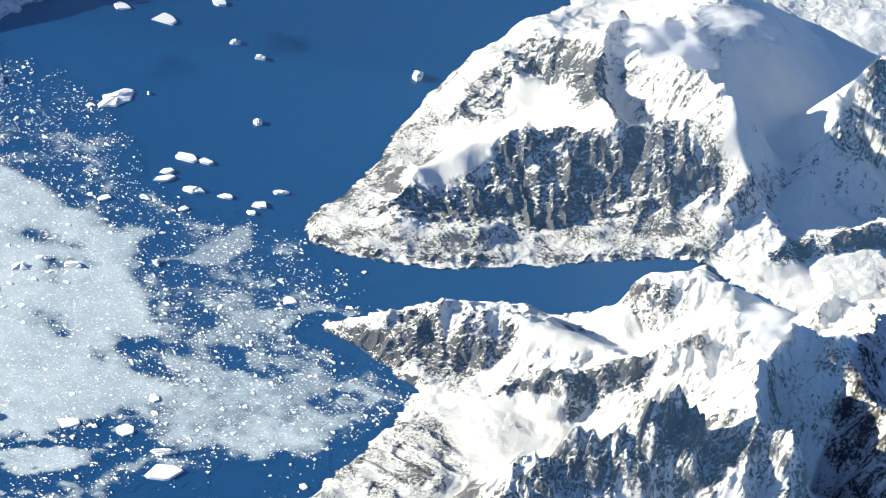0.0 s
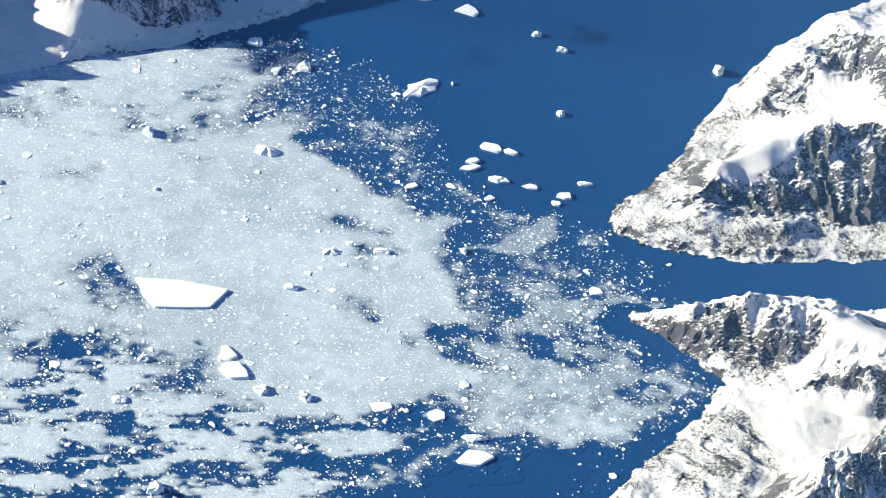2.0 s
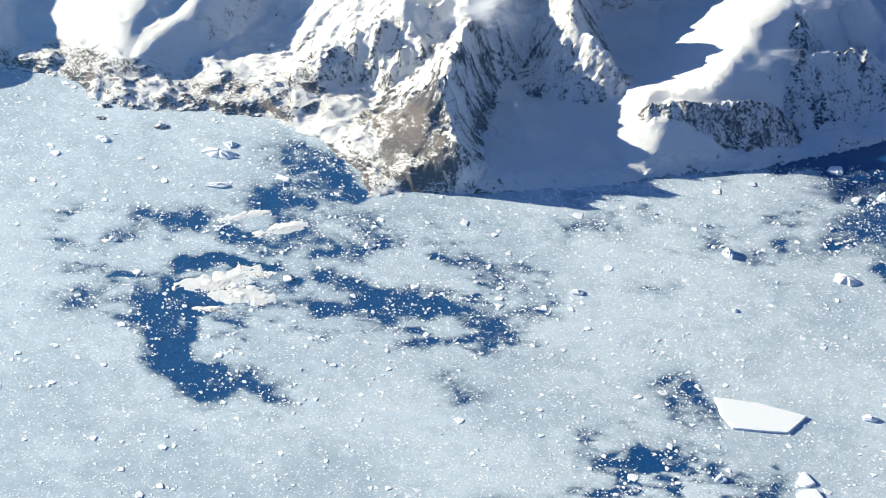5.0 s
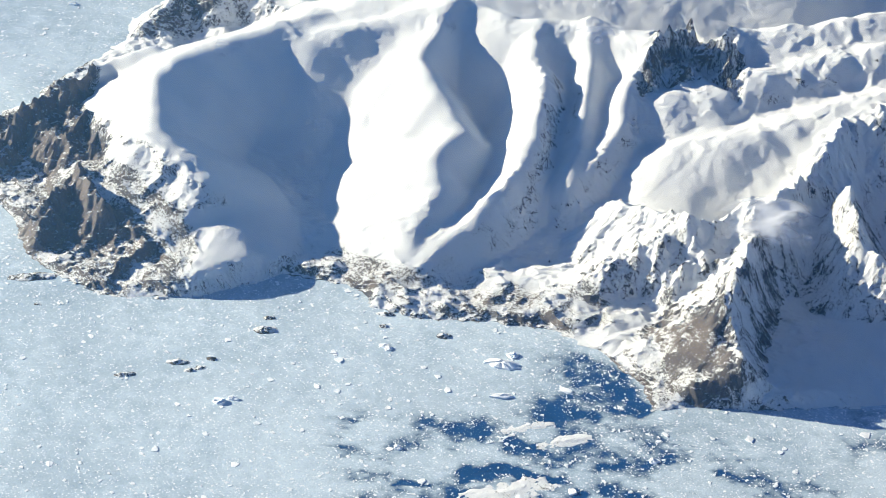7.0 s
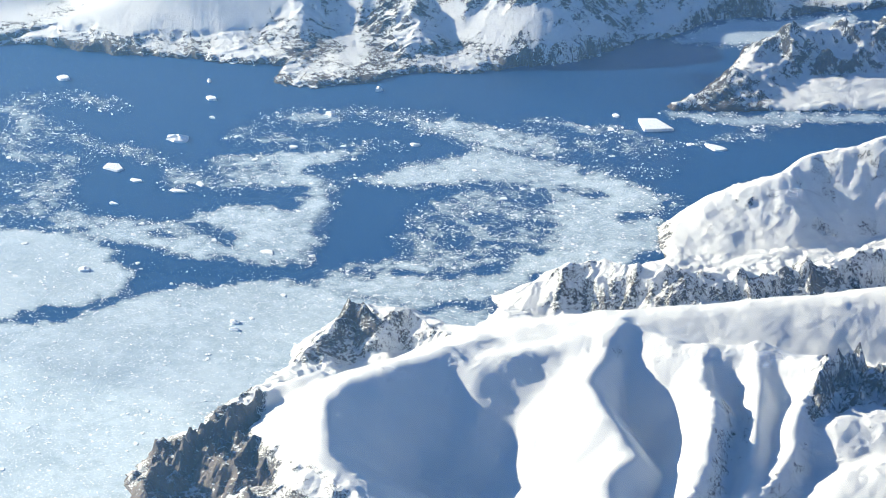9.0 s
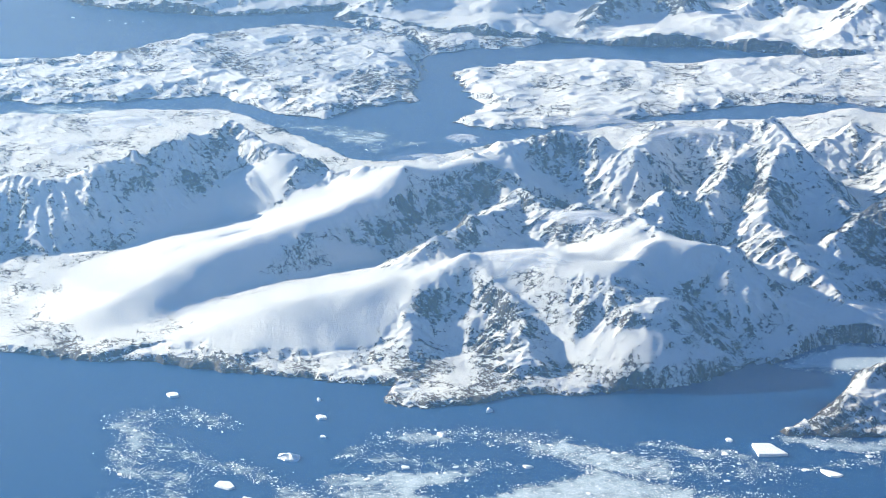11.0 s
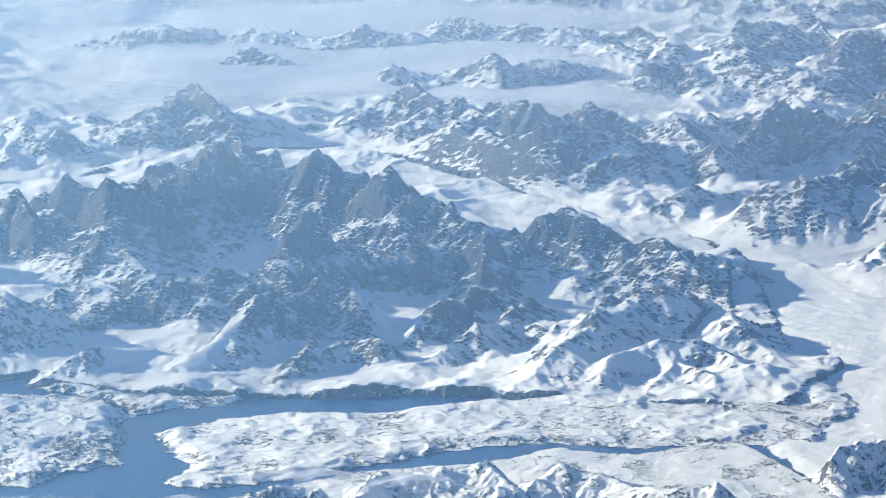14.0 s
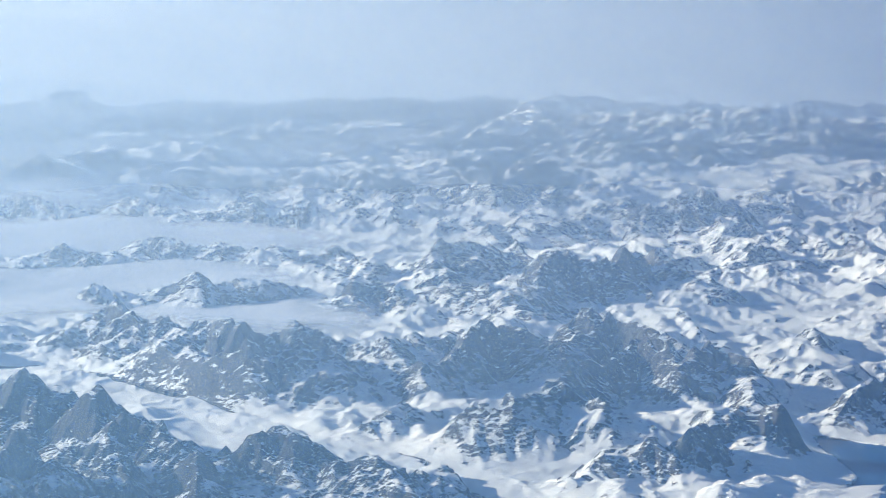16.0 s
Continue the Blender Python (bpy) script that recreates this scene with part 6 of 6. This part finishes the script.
iceberg(-415.9, 175.4, 1.5, 0.9, 0.3, 20, "slab")
iceberg(-412, 166.2, 4.6, 2.6, 0.7, 30, "dome")
iceberg(-408.8, 151.3, 4.0, 3.0, 0.35, 30, "slab")
iceberg(-402, 152, 2.6, 1.2, 0.3, 30, "slab")
iceberg(-394.4, 156, 3.2, 1.5, 0.3, 40, "slab")
iceberg(-394.1, 160.3, 2.0, 1.2, 0.3, 20, "slab")
iceberg(-404.3, 193.4, 2.2, 1.5, 0.7, 20, "knob")
iceberg(-407.9, 206.3, 1.4, 1.3, 0.6, 0, "knob")
iceberg(-373.7, 234.8, 2.0, 1.2, 0.4, 30, "slab")
iceberg(-397.2, 180.9, 1.8, 1.2, 0.3, 30, "slab")
iceberg(-429.7, 183, 1.3, 1.0, 0.4, 0, "knob")
iceberg(-366.6, 157, 2.6, 1.6, 0.25, 30, "slab")
iceberg(-353.4, 241, 4.0, 2.2, 0.3, 30, "slab")
iceberg(-379.2, 129.7, 2.0, 1.6, 0.5, 30, "knob")
iceberg(-350.2, 140.7, 1.6, 1.1, 0.5, 30, "knob")
iceberg(-348.3, 139.6, 1.8, 1.0, 0.4, 40, "knob")
iceberg(-397, 144.8, 2.0, 1.0, 0.2, 30, "slab")
iceberg(-385.1, 198.8, 2.0, 1.2, 0.4, 30, "knob")
iceberg(-252.2, 105.2, 1.8, 1.2, 0.5, 30, "horn")
iceberg(-251.8, 106.8, 1.5, 0.8, 0.4, 30, "knob")
iceberg(-248.7, 128.6, 1.5, 0.9, 0.3, 30, "knob")


# ---- islets ----
islet_rock = snowy_rock("islet_rock", (0.085, 0.08, 0.075), (0.14, 0.11, 0.09), size=0.7, cut=0.42)


def islet(x, y, size, width, height, turn, snow):
    n, m = 40, 24
    U, V = np.meshgrid(np.linspace(-1.15, 1.15, n), np.linspace(-1.15, 1.15, m))
    px, py = U * size / 2, V * width / 2
    r = np.hypot(U, V) + 0.55 * (fbm(px + x, py + y, 4, 77) - 0.5)
    z = height * (1.15 - r) * (0.5 + 1.2 * fbm(2 * px + x, 2 * py + y, 4, 78))
    z = np.where(r < 1, np.maximum(z, 0.06), -0.25)
    bare = 0.36 * (1 - snow) - 0.25 * snow + 0.5 * (fbm(px * 1.3 + y, py * 1.3, 4, 79) - 0.5)
    quads, used = grid_quads(m, n, (z > 0).ravel())
    co = np.stack([px.ravel()[used], py.ravel()[used], z.ravel()[used]], 1)
    ob = link_mesh("islet", co, quads, islet_rock, [("rock", bare.ravel()[used])])
    ob.matrix_world = pose(x, y, 0.0, rz=turn)
    label = "low snow-covered rock islet amid drift ice" if snow > 0.5 else "small dark bare rock islet in the pack ice"
    return tagged(ob, label, "islet", "islets off the coast")


islet(-217.5, 124.3, 12, 4.5, 0.16, 66, 0.36)
islet(-213.5, 124.4, 9, 4.2, 0.16, 45, 0.36)
islet(-213.9, 120, 5, 1.2, 0.2, 48, 0.1)
islet(-225.8, 132.9, 8, 2.4, 0.14, 68, 0.36)
islet(-220.8, 135.7, 8, 2.8, 0.14, 68, 0.36)
islet(-246.8, 135.9, 2, 1.4, 0.5, 45, 0.2)
islet(-252.2, 135.8, 3, 1.5, 0.5, 45, 0.4)
islet(-252.9, 130.9, 1.8, 1.0, 0.3, 45, 0.2)
islet(-261.2, 118.1, 3.4, 1.8, 0.5, 54, 0.05)
islet(-263.2, 119.7, 2.0, 1.0, 0.3, 54, 0.05)
islet(-263.9, 98.3, 3.2, 1.1, 0.35, 60, 0.05)
islet(-262.2, 105.1, 3.6, 1.3, 0.4, 54, 0.15)
islet(-260.2, 109, 1.8, 1.2, 0.3, 40, 0.05)
islet(-259.8, 105.6, 2.0, 1.0, 0.3, 60, 0.05)
islet(-259.4, 107, 1.8, 1.2, 0.35, 50, 0.05)
islet(-275, 110.7, 2.4, 1.0, 0.3, 54, 0.05)
islet(-283.4, 96.8, 1.4, 0.7, 0.2, 54, 0.05)
islet(-289, 99.5, 8, 2.0, 0.4, 60, 0.05)
islet(-246.4, 135.9, 1.4, 1.0, 0.3, 54, 0.1)
islet(-254.9, 132.6, 3.0, 1.0, 0.3, 50, 0.15)


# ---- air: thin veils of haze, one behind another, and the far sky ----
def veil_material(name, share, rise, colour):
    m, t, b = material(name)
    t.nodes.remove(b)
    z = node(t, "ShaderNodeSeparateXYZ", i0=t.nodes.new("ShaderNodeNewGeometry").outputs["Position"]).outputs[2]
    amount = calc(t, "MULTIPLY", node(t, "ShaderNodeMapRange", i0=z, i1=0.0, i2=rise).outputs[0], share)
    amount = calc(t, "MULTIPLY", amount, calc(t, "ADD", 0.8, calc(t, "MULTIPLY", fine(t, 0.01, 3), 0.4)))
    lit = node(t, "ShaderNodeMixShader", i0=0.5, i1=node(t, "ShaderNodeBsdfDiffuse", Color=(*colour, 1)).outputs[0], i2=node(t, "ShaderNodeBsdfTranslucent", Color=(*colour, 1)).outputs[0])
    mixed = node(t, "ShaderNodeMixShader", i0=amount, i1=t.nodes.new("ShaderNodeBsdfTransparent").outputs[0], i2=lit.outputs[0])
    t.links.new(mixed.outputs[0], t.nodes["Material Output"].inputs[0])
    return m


def arc_wall(name, radius, z0, z1, mat, yaw0=2.0, yaw1=92.0, steps=90):
    yaws = np.radians(np.linspace(yaw0, yaw1, steps))
    x, y = -30 - radius * np.sin(yaws), -35 + radius * np.cos(yaws)
    co = np.concatenate([np.stack([x, y, 0 * x + z0], 1), np.stack([x, y, 0 * x + z1], 1)])
    k = np.arange(steps - 1)
    return link_mesh(name, co, np.stack([k, k + 1, k + 1 + steps, k + steps], 1), mat)


# Airlight is put into the sheets' colour: blue nearby, paler and denser farther off.
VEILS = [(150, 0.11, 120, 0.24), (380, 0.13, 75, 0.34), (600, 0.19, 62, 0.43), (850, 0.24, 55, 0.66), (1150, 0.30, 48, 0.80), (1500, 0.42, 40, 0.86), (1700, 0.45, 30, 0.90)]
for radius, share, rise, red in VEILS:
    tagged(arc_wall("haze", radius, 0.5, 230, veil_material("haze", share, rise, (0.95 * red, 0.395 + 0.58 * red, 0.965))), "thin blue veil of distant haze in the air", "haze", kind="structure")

far_sky, t, b = material("far_sky")
t.nodes.remove(b)
z = node(t, "ShaderNodeSeparateXYZ", i0=t.nodes.new("ShaderNodeNewGeometry").outputs["Position"]).outputs[2]
glow = node(t, "ShaderNodeEmission", Color=blend(t, node(t, "ShaderNodeMapRange", i0=z, i1=0.0, i2=90.0).outputs[0], (0.60, 0.67, 0.75), (0.68, 0.71, 0.765)), Strength=0.9)
t.links.new(glow.outputs[0], t.nodes["Material Output"].inputs[0])
tagged(arc_wall("backdrop", 1850, -2, 150, far_sky), "pale hazy sky above the far skyline", "sky", kind="structure")

# ---- fog in the far valleys and torn cloud on the tops ----
fog, t, b = material("fog")
t.nodes.remove(b)
attr = t.nodes.new("ShaderNodeAttribute")
attr.attribute_name = "thick"
torn = calc(t, "MULTIPLY", calc(t, "SUBTRACT", fine(t, 0.18, 6, 0.6, stretched(t, 1, 1, 1)), 0.5), 0.9)
amount = ramp(t, calc(t, "ADD", attr.outputs["Fac"], torn), 0.08, 1.15)
white = (0.84, 0.86, 0.92, 1)
lit = node(t, "ShaderNodeMixShader", i0=0.4, i1=node(t, "ShaderNodeBsdfDiffuse", Color=white).outputs[0], i2=node(t, "ShaderNodeBsdfTranslucent", Color=white).outputs[0])
mixed = node(t, "ShaderNodeMixShader", i0=amount, i1=t.nodes.new("ShaderNodeBsdfTransparent").outputs[0], i2=lit.outputs[0])
t.links.new(mixed.outputs[0], t.nodes["Material Output"].inputs[0])


def fog_bank(shape, height, most, seed):
    """A bank of valley fog: a billowing sheet that thins out at its rim; the peaks stand through it."""
    q = np.array(shape)
    (x0, y0), (x1, y1) = q.min(0), q.max(0)
    cols, rows = int((x1 - x0) / 7) + 1, int((y1 - y0) / 7) + 1
    X, Y = np.meshgrid(np.linspace(x0, x1, cols), np.linspace(y0, y1, rows))
    lump = fbm(X / 60, Y / 60, 5, seed, 0.55)
    z = height + 5.0 * (lump - 0.5) + 1.6 * fbm(X / 16, Y / 16, 3, seed + 3)
    thick = most * smooth(0, 55, inside(X, Y, shape)) * (0.35 + 1.3 * lump)
    quads, used = grid_quads(rows, cols, (thick > 0.02).ravel())
    co = np.stack([X.ravel()[used], Y.ravel()[used], z.ravel()[used]], 1)
    return tagged(link_mesh("fog_bank", co, quads, fog, [("thick", thick.ravel()[used])]), "low bank of pale fog lying in the valleys", "fog", kind="stuff")


def cloud(x, y, z, size, width, turn, most):
    n = 26
    U, V = np.meshgrid(np.linspace(-1, 1, n), np.linspace(-1, 1, n))
    r = np.hypot(U, V)
    lump = fbm(3 * U + x, 3 * V + y, 4, 5, 0.6)
    thick = most * (1 - smooth(0.0, 0.95, r + 1.1 * (lump - 0.5)))
    zz = 0.16 * width * (1 - np.minimum(r, 1) ** 2) * (0.6 + 0.8 * lump)
    quads, used = grid_quads(n, n, (thick > 0.01).ravel())
    co = np.stack([(U * size / 2).ravel()[used], (V * width / 2).ravel()[used], zz.ravel()[used]], 1)
    ob = link_mesh("cloud", co, quads, fog, [("thick", thick.ravel()[used])])
    ob.matrix_world = pose(x, y, z, rz=turn)
    return tagged(ob, "torn wisp of white cloud clinging to the slopes", "cloud", "wisps of cloud")


fog_bank([(-905.3, 490.1), (-886.2, 553.1), (-847.8, 605.4), (-794.9, 624.8), (-751.3, 651.2), (-738.1, 694.3), (-758.1, 723.5), (-812, 741.6), (-874.1, 778.9), (-890.8, 849.7), (-937.2, 876.2), (-1020, 872.8), (-1114.8, 894), (-1198.3, 906.6), (-1286.9, 818.7)], 5, 1.0, 3)
fog_bank([(-1262, 729.1), (-1142.8, 940.7), (-1084.9, 998.1), (-1089.3, 1098), (-1069.9, 1147.1), (-961.6, 1225.4), (-862.5, 1252.6), (-909, 1394.8), (-1147.2, 1239.8), (-1266.4, 1056.2), (-1448, 853.6)], 7, 0.4, 5)
fog_bank([(-748.1, 725.9), (-723.6, 749.3), (-677.1, 730), (-763.8, 817.7), (-813.7, 808.9), (-825.5, 777.6)], 6, 0.55, 7)
fog_bank([(-755.9, 384), (-747.4, 412.3), (-775.1, 440.8), (-832.8, 472.1), (-840.9, 439.5)], 8, 0.8, 9)
cloud(-111, 244.6, 17, 20, 18, 30, 1.5)
cloud(-105.8, 254, 18.5, 16, 12, 30, 1.1)
cloud(-91.9, 264, 21, 10, 10, 30, 0.8)
cloud(-76.3, 213.8, 14.0, 14, 11, 60, 1.2)
cloud(-225.6, 173.4, 14.5, 18, 14, 45, 1.0)
cloud(-196.8, 197.4, 11.5, 14, 8, 60, 0.55)
cloud(-199.6, 206, 15.5, 10, 7, 50, 0.8)
cloud(-227.4, 173.8, 11.8, 14, 9, 50, 0.8)
cloud(-276.6, 185.8, 13.2, 12, 7, 60, 0.6)
cloud(-307.2, 141.2, 11.8, 12, 7, 60, 0.4)
cloud(-317.8, 226.7, 9, 14, 9, 55, 0.5)
cloud(-534.4, 184.4, 17, 18, 12, 55, 1.0)
cloud(-543.6, 203.2, 17, 30, 12, 55, 0.9)
cloud(-493.6, 258.4, 17, 14, 9, 55, 0.9)
cloud(-465.3, 298.8, 17, 34, 18, 55, 1.1)
cloud(-484.6, 287.4, 17, 30, 13, 55, 0.9)
cloud(-426.6, 227.4, 17, 24, 16, 55, 1.0)
cloud(-487.6, 245.1, 17, 18, 9, 55, 0.8)
cloud(-439.1, 251.1, 17, 26, 14, 55, 0.95)
cloud(-460.8, 348.2, 17, 30, 12, 55, 0.8)
cloud(-597.1, 301.2, 6, 16, 10, 50, 0.6)
cloud(-518.3, 300, 6, 20, 9, 50, 0.6)
cloud(-506.3, 377.4, 6, 50, 20, 50, 0.3)
cloud(-568.5, 238.3, 6, 18, 8, 50, 0.5)
